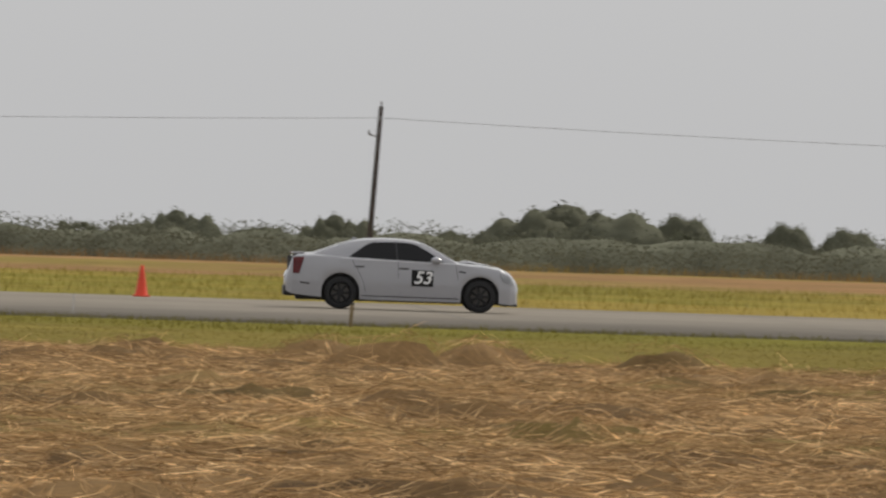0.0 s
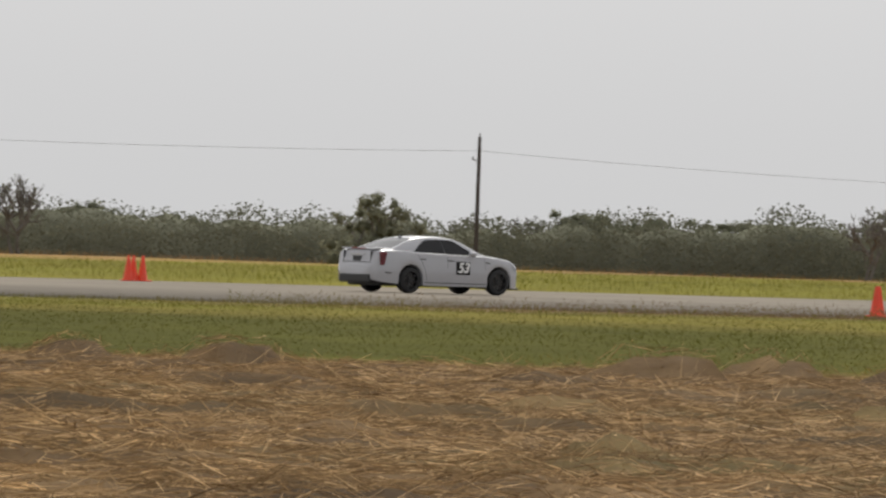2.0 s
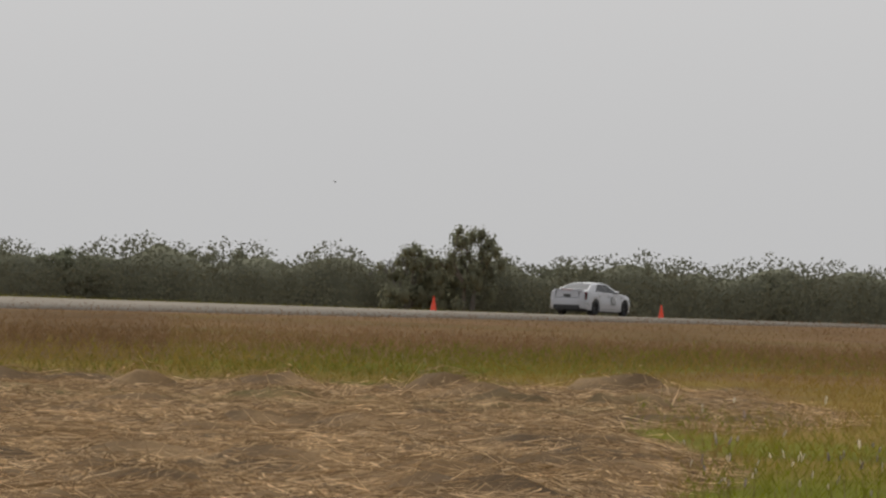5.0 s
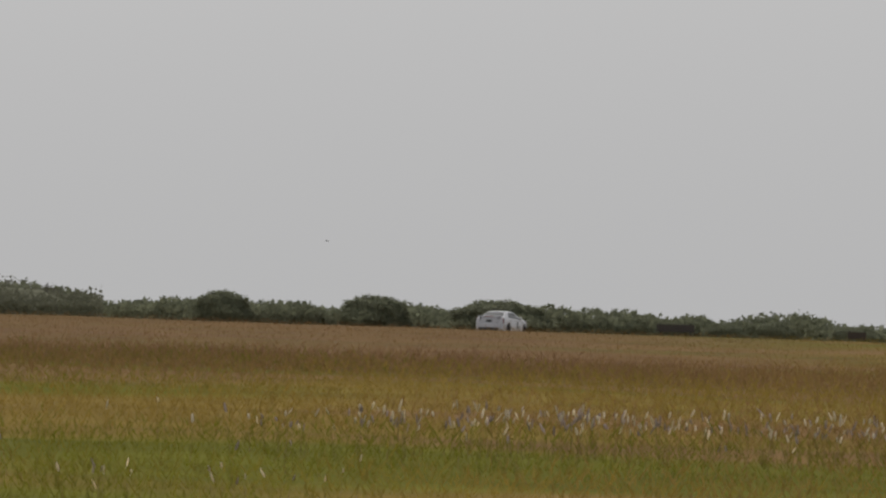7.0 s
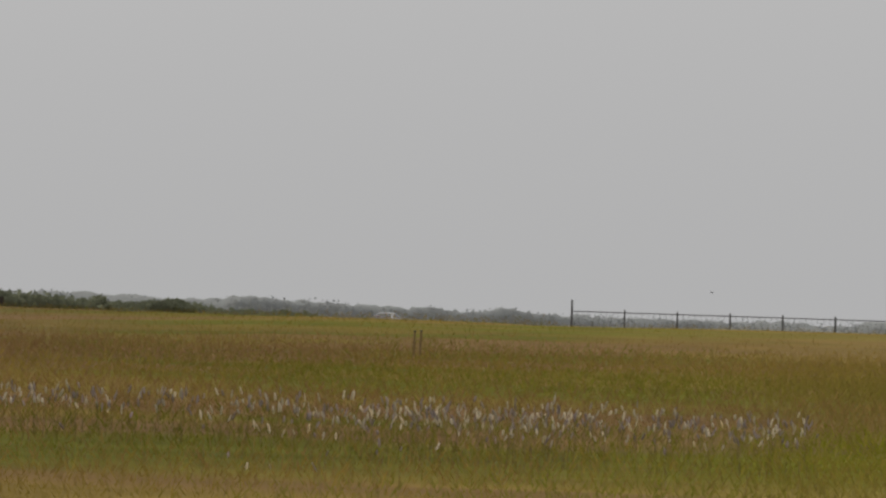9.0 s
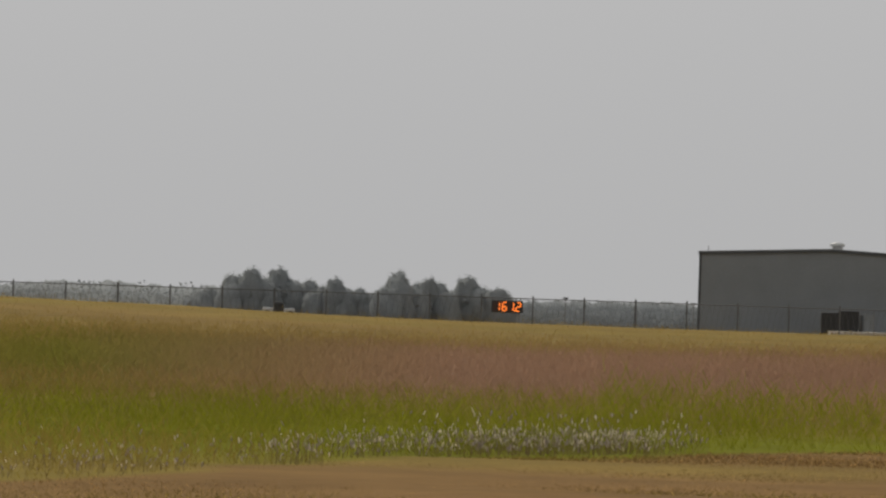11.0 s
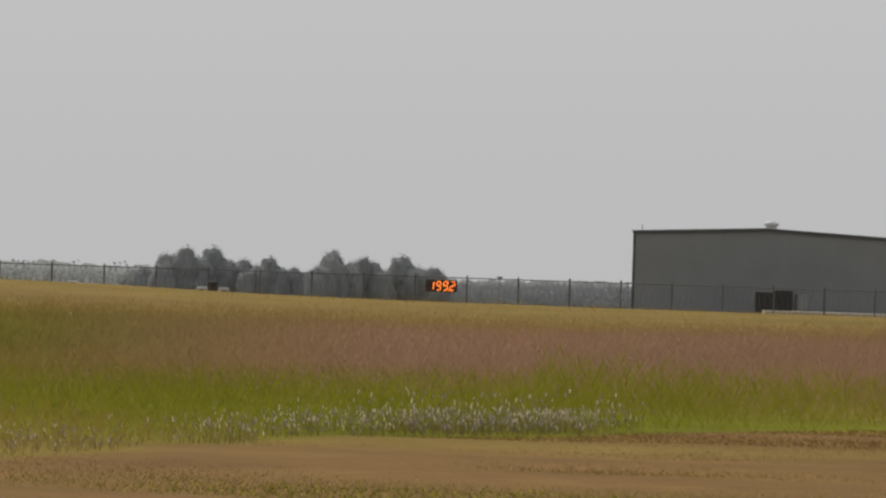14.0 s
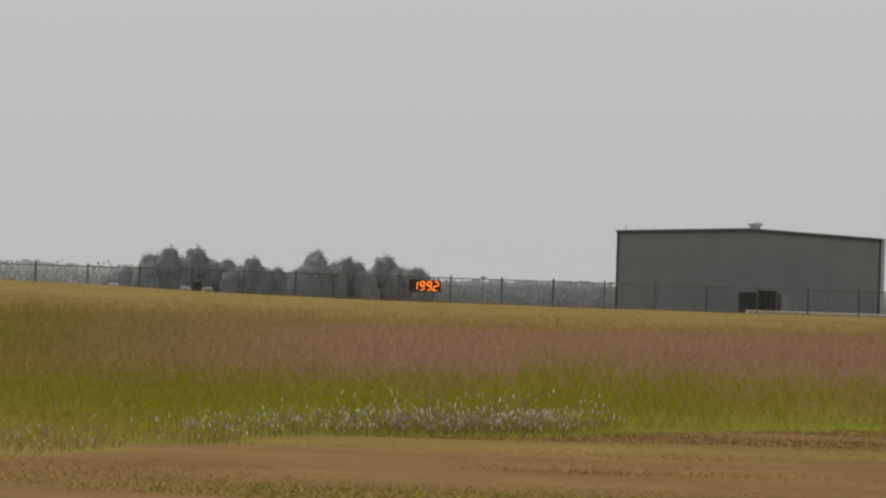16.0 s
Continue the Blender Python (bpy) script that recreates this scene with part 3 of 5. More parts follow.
def lump_cloud(points, sizes, rng):
    """Uneven solid lumps of close foliage, one round each point."""
    pts, sz = np.asarray(points, float), np.asarray(sizes, float)
    n = len(pts)
    ball = np.array(ICO, float)[None] * rng.uniform(0.75, 1.15, (n, 12, 1)) * sz[:, None, None] * np.array((1.0, 1.0, 0.95))
    co = (pts[:, None] + ball).reshape(-1, 3)
    return co, (np.array(ICO_FACES)[None] + 12 * np.arange(n)[:, None, None]).reshape(-1, 3)


def dome_crown(domes, width, height, leaves, leaf, r, rng):
    """Overlapping close domes of foliage with knobbly outsides: a solid heart and the leaves over it."""
    heart_co, heart_f, leaf_co = [], [], []
    for q in range(domes):
        side = 0.5 if domes == 1 else r.uniform(0.22, 0.31)
        off = (q - (domes - 1) / 2) / max(domes, 2) * 1.25
        low = height * (0.36 if domes == 1 else r.uniform(0.3, 0.42) - 0.22 * abs(off))
        mid = np.array((off * width * 0.62, r.uniform(-0.2, 0.2) * width, low))
        radii = np.array((width * side, width * side, height * r.uniform(0.6, 0.72) * (1 - 0.3 * abs(off))))
        knobs = rng.normal(0, 1, (46, 3))
        knobs /= np.linalg.norm(knobs, axis=1)[:, None]

        def reach(way):
            return 0.8 + 0.22 * np.exp((np.max(way @ knobs.T, axis=1) - 1) / 0.05)

        lon, lat = np.meshgrid(np.linspace(0, 2 * np.pi, 29)[:-1], np.linspace(0.02, np.pi - 0.02, 18), indexing="ij")
        way = np.stack([np.cos(lon) * np.sin(lat), np.sin(lon) * np.sin(lat), np.cos(lat)], 2).reshape(-1, 3)
        co = mid + way * radii * reach(way)[:, None] * 0.96
        i, k = np.meshgrid(np.arange(28), np.arange(17), indexing="ij")
        a, b = (i * 18 + k).ravel(), ((i + 1) % 28 * 18 + k).ravel()
        heart_f.append(np.stack([a, a + 1, b + 1, b], 1) + 504 * q)
        heart_co.append(co)
        way = rng.normal(0, 1, (leaves // domes, 3))
        way /= np.linalg.norm(way, axis=1)[:, None]
        c = mid + way * radii * (reach(way) * rng.normal(1.0, 0.045, len(way)))[:, None]
        leaf_co.append(leaf_faces(c, way, leaf * rng.uniform(0.5, 1.3, len(way)), rng)[0])
    leaf_co = np.concatenate(leaf_co)
    return np.concatenate(heart_co), np.concatenate(heart_f), leaf_co, np.arange(len(leaf_co)).reshape(-1, 3)


def tree_kind(seed, height, width, leaves, leaf_mat, bare=False, stems=3, leaf=0.12, label="", name="tree", domes=0):
    """A tree as an Empty with a trunk (limbs and all) and a crown."""
    r = random.Random(seed)
    rng = np.random.default_rng(seed)
    bm = bmesh.new()
    tips = []
    depth = 5 if bare else 2
    for s in range(stems):
        lean = Vector((r.uniform(-0.6, 0.6), r.uniform(-0.6, 0.6), 1)).normalized()
        grow(bm, Vector((r.uniform(-0.2, 0.2), r.uniform(-0.2, 0.2), -0.15)), lean, height * (0.26 if bare else 0.34), height * 0.028, depth, r, tips, 0.55, 0.7 if bare else 0.58)
    top = max(t.z for t in tips)
    wide = max(max(abs(t.x), abs(t.y)) for t in tips)
    reach_up = 0.6 if domes else 0.93
    fit = Matrix.Diagonal((width / 2 / wide * reach_up, width / 2 / wide * reach_up, height * reach_up / top, 1))
    bmesh.ops.transform(bm, matrix=fit, verts=bm.verts)
    tips = [fit @ t for t in tips]
    root = thing(name, label, "tree")
    smooth(part("trunk", bm, BARK, root), 60)
    high = [t for t in tips if t.z > height * 0.25]
    size = [height * 0.10 * r.uniform(0.6, 1.3) for _ in high]
    if not bare:
        for _ in range(22):
            high.append(Vector((r.uniform(-0.42, 0.42) * width, r.uniform(-0.4, 0.4) * width, r.uniform(0.1, 0.6) * height)))
            size.append(height * r.uniform(0.12, 0.18))
    if bare:
        co, f = leaf_cloud(high, [0.5 * q for q in size], leaves, leaf, rng)
    elif domes:
        hc, hf, co, f = dome_crown(domes, width, height, leaves, leaf, r, rng)
    else:
        hc, hf = lump_cloud(high, [0.62 * q for q in size], rng)
        co, f = leaf_cloud(high, size, leaves, leaf, rng)
    if not bare:
        hc[:, 2] = np.maximum(hc[:, 2], 0.02)
        ob = new("inner_foliage", grid_mesh("inner_foliage", hc, hf, leaf_mat))
        ob.parent = root
    co[:, 2] = np.maximum(co[:, 2], 0.05)
    ob = new("crown", grid_mesh("crown", co, f, leaf_mat))
    ob.parent = root
    return root


def line_at(points, s):
    """A place at the share s along a line of points."""
    seg = [math.dist(p, q) for p, q in zip(points, points[1:])]
    left = s * sum(seg)
    for (p, q), ln in zip(zip(points, points[1:]), seg):
        if left <= ln:
            k = left / ln
            return p[0] + (q[0] - p[0]) * k, p[1] + (q[1] - p[1]) * k
        left -= ln
    return points[-1]


WOOD_EDGE = ((-70, 530), (250, 512), (480, 500), (590, 470), (690, 400), (715, 330), (705, 288))


def polar(deg, d):
    return d * math.sin(radians(deg)), d * math.cos(radians(deg))


def put(kind, x, y, scale, spin, first):
    m = pose(x, y, float(land(x, y)) - 0.05, 0, 0, spin)
    if kind not in first:
        first.append(kind)
        kind.matrix_basis = m
        kind.scale = (scale[0], scale[0], scale[1])
        return kind
    ob = copy_thing(kind, m)
    ob.scale = (scale[0], scale[0], scale[1])
    return ob


def build_woods():
    r = random.Random(77)
    leafy = [tree_kind(100 + i, 4.2, 5.6, 2300, (LEAF_LIT, LEAF_LIT, LEAF_GREEN, LEAF_LIT)[i % 4], leaf=0.13, label=("dense grey-green mesquite tree in the wood edge", "leafy olive mesquite tree in the wood edge",
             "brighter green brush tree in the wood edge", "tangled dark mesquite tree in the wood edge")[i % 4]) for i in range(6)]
    bare = [tree_kind(200 + i, 4.6, 6.0, 260, LEAF_LIT, bare=True, stems=(2, 3, 2)[i], leaf=0.07, label="bare winter mesquite with thin spreading branches above the brush") for i in range(3)]
    round_ones = [tree_kind(250 + i, 4.0, 6.5, 2800, LEAF, stems=3, leaf=0.11, domes=(5, 1)[i], label="round-topped dark live oak in the wood edge") for i in range(2)]
    first = []
    n = 175
    for i in range(n):
        s = (i + r.uniform(-0.3, 0.3)) / n
        x, y = line_at(WOOD_EDGE, min(max(s, 0), 1))
        back = 1 + r.uniform(15, 27) / math.hypot(x, y)
        x, y = x * back + r.uniform(-3, 3), y * back
        th = math.atan2(x, y)
        tall = 0.68 + 0.76 * min(max((th - 0.45) / 0.4, 0), 1)
        is_bare = th > 0.5 and r.random() < 0.3
        kind = r.choice(bare) if is_bare else r.choice(round_ones) if th < 0.3 and r.random() < 0.6 else r.choice(leafy)
        k = tall * r.uniform(0.75, 1.05) * (1.16 if is_bare else 1.0) * (0.9 if th > 1.05 else 1.0) * min(max((1.19 - th) / 0.03, 0.6), 1) * (1.1 if 0.66 < th < 0.86 else 1.0)
        tree = put(kind, x, y, (k * r.uniform(1.0, 1.5), k), r.uniform(0, 360), first)
        tree["group"] = "trees of the wood edge"
    kinds = leafy + bare + round_ones
    sizes = {0: (5.6, 4.2), 1: (6.0, 4.6), 2: (6.5, 4.0)}
    for kind, deg, d, h, w in ((9, 3.05, 548, 4.6, 11.0), (9, 0.62, 548, 3.5, 5.2), (9, 1.61, 548, 3.5, 5.0), (10, 3.81, 550, 3.9, 4.6), (10, 4.46, 550, 3.6, 3.8), (10, 4.85, 550, 3.4, 4.4),
                             (10, 9.0, 550, 3.5, 5.0), (10, 13.1, 550, 4.0, 4.0), (6, 20.8, 552, 5.1, 8.8), (6, 28.65, 572, 5.1, 6.5), (1, 28.75, 566, 4.5, 7.0), (0, 29.05, 566, 4.7, 6.5), (3, 29.55, 564, 4.4, 6.5),
                             (7, 34.7, 585, 5.9, 7.0), (1, 36.9, 600, 5.2, 6.5), (8, 40.0, 640, 6.2, 6.0), (8, 42.1, 655, 7.2, 7.0), (2, 45.3, 685, 7.4, 8.0), (6, 46.3, 716, 10.4, 14.5), (3, 45.4, 690, 7.2, 7.0), (7, 47.9, 715, 7.8, 8.0),
                             (7, 49.6, 735, 7.4, 7.0), (6, 50.9, 740, 7.6, 7.5), (4, 61.85, 800, 8.2, 7.0), (1, 61.5, 800, 6.6, 6.0), (8, 64.8, 800, 7.4, 7.5), (7, 66.82, 790, 7.4, 6.5)):
        x, y = polar(deg, d)
        size = sizes[0 if kind < 6 else 1 if kind < 9 else 2]
        tree = put(kinds[kind], x, y, (w / size[0], h / size[1]), 40 * kind, first)
        tree["group"] = "trees of the wood edge"
    # brush that fills the foot of the wood, with a solid heart
    rng = np.random.default_rng(3)
    thicket("brush", "dense grey-green brush under the mesquite trees", WOOD_EDGE, 9.0, 26.0,
            wood_height, 350000, 0.1, LEAF, rng)
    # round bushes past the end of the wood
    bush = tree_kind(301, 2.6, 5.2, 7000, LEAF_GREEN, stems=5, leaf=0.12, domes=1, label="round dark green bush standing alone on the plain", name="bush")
    for deg, d, w, h in ((31.7, 500, 0.9, 0.62), (68.51, 760, 1.05, 1.25), (69.4, 760, 1.25, 1.25), (70.26, 750, 1.75, 1.2), (72.5, 880, 1.1, 0.9), (73.6, 900, 1.0, 0.9), (71.7, 900, 1.0, 0.9), (72.0, 900, 0.9, 1.0), (71.2, 950, 1.2, 0.9)):
        x, y = polar(deg, d)
        tree = put(bush, x, y, (w, h), r.uniform(0, 360), first)
        tree["group"] = "bushes on the plain"
    mid = [polar(deg, 930 + 20 * math.sin(deg * 3)) for deg in np.arange(66.6, 75.6, 0.5)]
    thicket("middle_brush", "green brush on the plain beyond the runway", mid, 0.0, 14.0,
            lambda x, y: (1.6 + 2.2 * patches(x, y, 16, 97)) * (1 + 0.3 * np.clip((68.4 - np.degrees(np.arctan2(x, y))) / 1.2, 0, 1)) * np.clip((75.6 - np.degrees(np.arctan2(x, y))) / 2, 0.15, 1), 70000, 0.17, LEAF_GREEN, rng)
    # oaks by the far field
    oak = [tree_kind(400 + i, 6.0, 8.0, 9000, LEAF_HAZED, stems=2, leaf=0.13, domes=5, label="broad oak tree far across the field, leaves paled for haze", name="oak_tree") for i in range(2)]
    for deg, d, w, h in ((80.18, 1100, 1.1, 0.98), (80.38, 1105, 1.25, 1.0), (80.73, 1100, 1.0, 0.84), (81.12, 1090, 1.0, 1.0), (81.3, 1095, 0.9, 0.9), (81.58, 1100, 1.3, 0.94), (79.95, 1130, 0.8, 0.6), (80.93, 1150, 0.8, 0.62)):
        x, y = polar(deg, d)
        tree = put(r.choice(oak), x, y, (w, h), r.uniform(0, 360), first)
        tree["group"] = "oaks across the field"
    # the far woods, a low uneven belt
    belt = [polar(deg, 1500 + 80 * math.sin(deg)) for deg in np.arange(64, 94, 1.0)]
    thicket("far_woods", "low belt of distant woods on the horizon, haze put into its colour", belt, 2.0, 40.0,
            lambda x, y: 3.5 + 1.5 * patches(x, y, 45, 92) + 0.9 * patches(x, y, 14, 93), 60000, 0.18, LEAF_HAZED, rng)


def wood_height(x, y):
    """Height of the brush: rounded domes, taller to the east, lower at the wood's end."""
    th = np.arctan2(x, y)
    h = 2.75 + 2.3 * np.clip((th - 0.45) / 0.4, 0, 1)
    dome = np.abs(np.sin(th * 210 + 5 * patches(x, y, 17, 91))) ** 0.6
    h = h * (0.8 + 0.3 * dome + 0.16 * (patches(x, y, 5, 98) - 0.5))
    h = h * (1 + 0.06 * (th > 1.0)) * (1 + 0.1 * (th > 0.6)) * (1 + 0.1 * ((th > 0.68) & (th < 0.85)))
    return h * np.clip((1.187 - th) / 0.03, 0.55, 1)


def thicket(name, label, line, near, far, tall, leaves, leaf, mat, rng):
    """A mass of foliage along a line: a lumpy dark heart and many leaf clumps over it."""
    n, rows = 1000, 11
    base = np.array([line_at(line, i / n) for i in range(n + 1)])
    unit = base / np.linalg.norm(base, axis=1)[:, None]
    s = np.linspace(0, 1, rows)
    px = base[:, :1] + unit[:, :1] * (near + 1.5 + (far - near) * s)
    py = base[:, 1:] + unit[:, 1:] * (near + 1.5 + (far - near) * s)
    top = tall(px, py)
    up = top * np.sin(np.pi * np.minimum(s * 1.7 + 0.05, 0.5 + s * 0.5))[None, :] ** 0.6
    jit = (patches(px, py, 1.3, 94) - 0.5) * 1.2
    up[:, 0] = 0.0
    z = land(px, py) - 0.1 + up * ((0.86 if mat is LEAF_HAZED else 0.64) + 0.26 * patches(px, py, 2.1, 95))
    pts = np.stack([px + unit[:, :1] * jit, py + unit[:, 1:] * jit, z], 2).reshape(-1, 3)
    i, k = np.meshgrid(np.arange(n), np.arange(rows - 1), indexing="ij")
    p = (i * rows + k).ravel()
    # Heart colour carries painted shade, or painted haze in the far belt.
    tagged(new(name + "_heart", grid_mesh(name + "_heart", pts, np.stack([p + rows, p + rows + 1, p + 1, p], 1), LEAF_HAZED if mat is LEAF_HAZED else LEAF_CORE)), "solid inner mass of the brush", "woods", kind="stuff")
    share = rng.uniform(0, n, leaves)
    lo = np.floor(share).astype(int)
    fr = (share - lo)[:, None]
    foot = base[lo] * (1 - fr) + base[lo + 1] * fr
    u0 = unit[lo]
    back = 0.6 * rng.uniform(0, 1, leaves) ** 2.2
    c2 = foot + u0 * (near - leaf * 3 + (far - near) * back)[:, None]
    crest = tall(c2[:, 0], c2[:, 1]) * np.sin(np.pi * np.minimum(back * 1.7 + 0.16, 0.5 + back * 0.2)) ** 0.6
    lump = 0.76 + 0.34 * patches(c2[:, 0], c2[:, 1], 2.3, 96)
    c = np.stack([c2[:, 0], c2[:, 1], land(c2[:, 0], c2[:, 1]) + crest * lump * rng.uniform(0.0, 1.0, leaves) ** 0.75], 1)
    c += rng.normal(0, 1, (leaves, 3)) * leaf * 0.8
    face = np.stack([-u0[:, 0], -u0[:, 1], 0.35 + 0.9 * back], 1)
    sz = leaf * rng.uniform(0.5, 1.4, leaves) * (0.85 + 0.8 * np.clip((np.linalg.norm(c2, axis=1) - 560) / 160, 0, 1))
    lc, lf = leaf_faces(c, face, sz, rng, 0.55)
    tagged(new(name, grid_mesh(name, lc, lf, mat)), label, "woods", kind="stuff")


# ---- power line ----
def build_power_line():
    spots = [-159.0, -71.5, 15.2, 104.2, 192.5, 280.2, 367.4, 454.0, 539.0]
    tops = (8.2, 8.2, 8.5, 8.5, 8.6, 9.0, 9.0, 8.5, 9.3)
    leans = (2, 3, 3.2, 3.4, 2.2, 2.0, 0.3, 0, -0.6)
    y = 478.0
    for k, x in enumerate(spots):
        z, top = float(land(x, y)), tops[k]
        root = thing("utility_pole", "tall weathered wooden utility pole beside the wood", "utility pole", "poles of the power line", at=pose(x, y, z, 0, leans[k], 0))
        bm = tube(bmesh.new(), (0, 0, -0.3), (0, 0, top), 0.17, 0.115, 10)
        smooth(part("pole", bm, POLE_WOOD, root))
        bm = tube(bmesh.new(), (0, 0, top), (0, 0, top + 0.12), 0.03, 0.03, 6)
        tube(bm, (0, 0, top + 0.12), (0, 0, top + 0.26), 0.06, 0.045, 8)
        part("insulator", bm, GALV, root)
        if k == len(spots) - 1:
            part("crossarm", box(bmesh.new(), -0.55, 0.55, -0.06, 0.06, top - 1.75, top - 1.6, 0.01), POLE_WOOD, root)
            for xx in (-0.5, 0.5):
                part("insulator", tube(bmesh.new(), (xx, 0, top - 1.6), (xx, 0, top - 1.35), 0.05, 0.04, 8), GALV, root)
            for zz in (top - 0.6, top - 1.1):
                part("bracket", tube(bmesh.new(), (0, 0, zz), (-0.6, 0, zz + 0.08), 0.04, 0.04, 6), GALV, root)
            part("fuse_holder", tube(bmesh.new(), (-0.6, 0, top - 1.25), (-0.5, 0, top - 0.75), 0.06, 0.05, 8), GALV, root)
        else:
            part("bracket", tube(bmesh.new(), (-0.5, 0, top - 1.5), (0.1, 0, top - 1.62), 0.045, 0.035, 6), GALV, root)
            part("insulator", tube(bmesh.new(), (-0.5, 0, top - 1.52), (-0.5, 0, top - 1.3), 0.07, 0.055, 8), GALV, root)
            part("insulator", tube(bmesh.new(), (0, -0.1, top - 0.72), (0, -0.1, top - 0.5), 0.07, 0.055, 8), GALV, root)
    hang = (-0.6, -0.6, -0.6, -0.6, -0.6, -0.7, -0.9, -1.1, -1.6)
    for k in range(len(spots) - 1):
        ends = [(spots[q] + math.sin(radians(leans[q])) * (tops[q] + hang[q]), float(land(spots[q], y)) + math.cos(radians(leans[q])) * (tops[q] + hang[q])) for q in (k, k + 1)]
        bm = bmesh.new()
        rings = []
        for i in range(15):
            s = i / 14
            x = ends[0][0] + (ends[1][0] - ends[0][0]) * s
            z = ends[0][1] + (ends[1][1] - ends[0][1]) * s - 4 * 0.7 * s * (1 - s)
            rings.append([bm.verts.new((x, y + math.cos(q) * 0.013, z + math.sin(q) * 0.013)) for q in (0.5, 2.6, 4.7)])
        for p, q in zip(rings, rings[1:]):
            for c in range(3):
                bm.faces.new((p[c], q[c], q[(c + 1) % 3], p[(c + 1) % 3]))
        tagged(part("power_cable", bm, CABLE), "thin sagging overhead cable between the poles", "cable", "cables of the power line")


# ---- traffic cones, boards and stakes by the runway ----
def cone_kind():
    root = thing("traffic_cone", "orange plastic traffic cone standing on the runway edge", "traffic cone", "cones along the runway")
    part("base", box(bmesh.new(), -0.19, 0.19, -0.19, 0.19, 0, 0.035, 0.012), ORANGE, root)
    bm = lathe(bmesh.new(), ((0.035, 0.155), (0.06, 0.14), (0.3, 0.098), (0.5, 0.064), (0.68, 0.034), (0.7, 0.026)), 18, "Z")
    smooth(part("cone_body", bm, ORANGE, root))
    return root


def build_cones():
    kind = cone_kind()
    spots = [(1.5, 204), (39.9, 204), (76.7, 204), (106.7, 205), (99.1, 160.5), (144.9, 204), (145.14, 204.1), (145.38, 204), (135.35, 161), (135.6, 161.2), (135.85, 161),
             (199, 204), (222, 204), (258, 204), (296, 204), (335, 204), (377.9, 204), (401.4, 204), (437, 204), (462, 204)]
    for k, (x, y) in enumerate(spots):
        m = pose(x, y, float(land(x, y)) + 0.002, 0, 0, 13 * k)
        if k:
            copy_thing(kind, m)
        else:
            kind.matrix_basis = m


def build_half_board():
    x, y = 142.1, 165.3
    root = thing("distance_board", "black board with yellow figures on splayed legs beside the runway", "sign", at=pose(x, y, float(land(x, y)), 0, 0, -38))
    part("panel", box(bmesh.new(), -0.4, 0.4, -0.04, 0.02, 0.2, 1.46, 0.01), BLACK_PANEL, root, "black painted panel")
    part("panel", box(bmesh.new(), -0.36, 0.46, 0.38, 0.44, 0.2, 1.44, 0.01), BLACK_PANEL, root, "rear black panel")
    for xx in (-0.43, 0.43):
        bm = tube(bmesh.new(), (xx, 0, 0.0), (xx, 0, 1.48), 0.03, 0.035, 6)
        part("upright", bm, POLE_WOOD, root)
        part("strut", tube(bmesh.new(), (xx * 1.35, -0.35, 0.0), (xx, 0, 0.45), 0.03, 0.03, 6), POLE_WOOD, root)
        part("strut", tube(bmesh.new(), (xx * 1.35, 0.75, 0.0), (xx, 0.42, 0.5), 0.03, 0.03, 6), POLE_WOOD, root)
    up = pose(0, 0, 0, 90, 0, 0)
    lettering("figure", "1", 0.62, YELLOW, root, pose(-0.28, -0.046, 1.02) @ up)
    lettering("slash", "/", 0.66, YELLOW, root, pose(-0.06, -0.046, 0.88) @ up)
    lettering("figure", "2", 0.66, YELLOW, root, pose(0.2, -0.046, 0.6) @ up, stretch=1.1)
    for k, xx in enumerate((-0.85, -0.4, 0.05, 0.4, 0.85)):
        bm = bmesh.new()
        bmesh.ops.create_uvsphere(bm, u_segments=12, v_segments=8, radius=1)
        for v in bm.verts:
            v.co = Vector((v.co.x * 0.28, v.co.y * 0.2, max(v.co.z, -0.5) * 0.12 + 0.06))
        ob = smooth(part("sandbag", bm, SANDBAG))
        ob.matrix_basis = root.matrix_basis @ pose(xx, -0.3 + 0.1 * (k % 2), 0, 0, 0, 30 * k)
        tagged(ob, "dark weathered sandbag holding down the board", "sandbag", "sandbags by the board")


def build_black_stack():
    x, y = polar(52.53, 228)
    z = float(land(x, y))
    m = pose(x, y, z, 0, 0, -50)
    for k, (x0, x1, h) in enumerate(((-0.55, -0.1, 0.88), (-0.08, 0.3, 0.84), (0.32, 0.5, 0.72), (0.52, 0.98, 0.32))):
        root = thing("timing_box", "black plastic equipment box stacked beside the runway", "equipment box", "black boxes by the runway", at=m)
        part("case", box(bmesh.new(), x0, x1, -0.3, 0.3, 0.0, h, 0.02), BLACK_PANEL, root)
        part("lid", box(bmesh.new(), x0 - 0.01, x1 + 0.01, -0.31, 0.31, h - 0.002, h + 0.05, 0.012), TRIM_BLACK, root)
        part("handle", box(bmesh.new(), (x0 + x1) / 2 - 0.07, (x0 + x1) / 2 + 0.07, -0.325, -0.302, h * 0.6, h * 0.6 + 0.04, 0.006), GALV, root)


def build_far_boxes():
    for deg, d, w, h in ((71.36, 560, 1.15, 0.9), (72.49, 600, 0.6, 0.9)):
        x, y = polar(deg, d)
        root = thing("timing_trailer", "low dark board on legs far down the runway", "sign", at=pose(x, y, float(land(x, y)), 0, 0, -deg))
        part("panel", box(bmesh.new(), -w, w, -0.05, 0.05, 1.0 - h * 0.5, 1.0, 0.02), SANDBAG, root)
        for xx in (-w * 0.8, w * 0.8):
            part("leg", tube(bmesh.new(), (xx, 0, 0), (xx, 0, 1.1), 0.04, 0.04, 6), BLACK_PANEL, root)


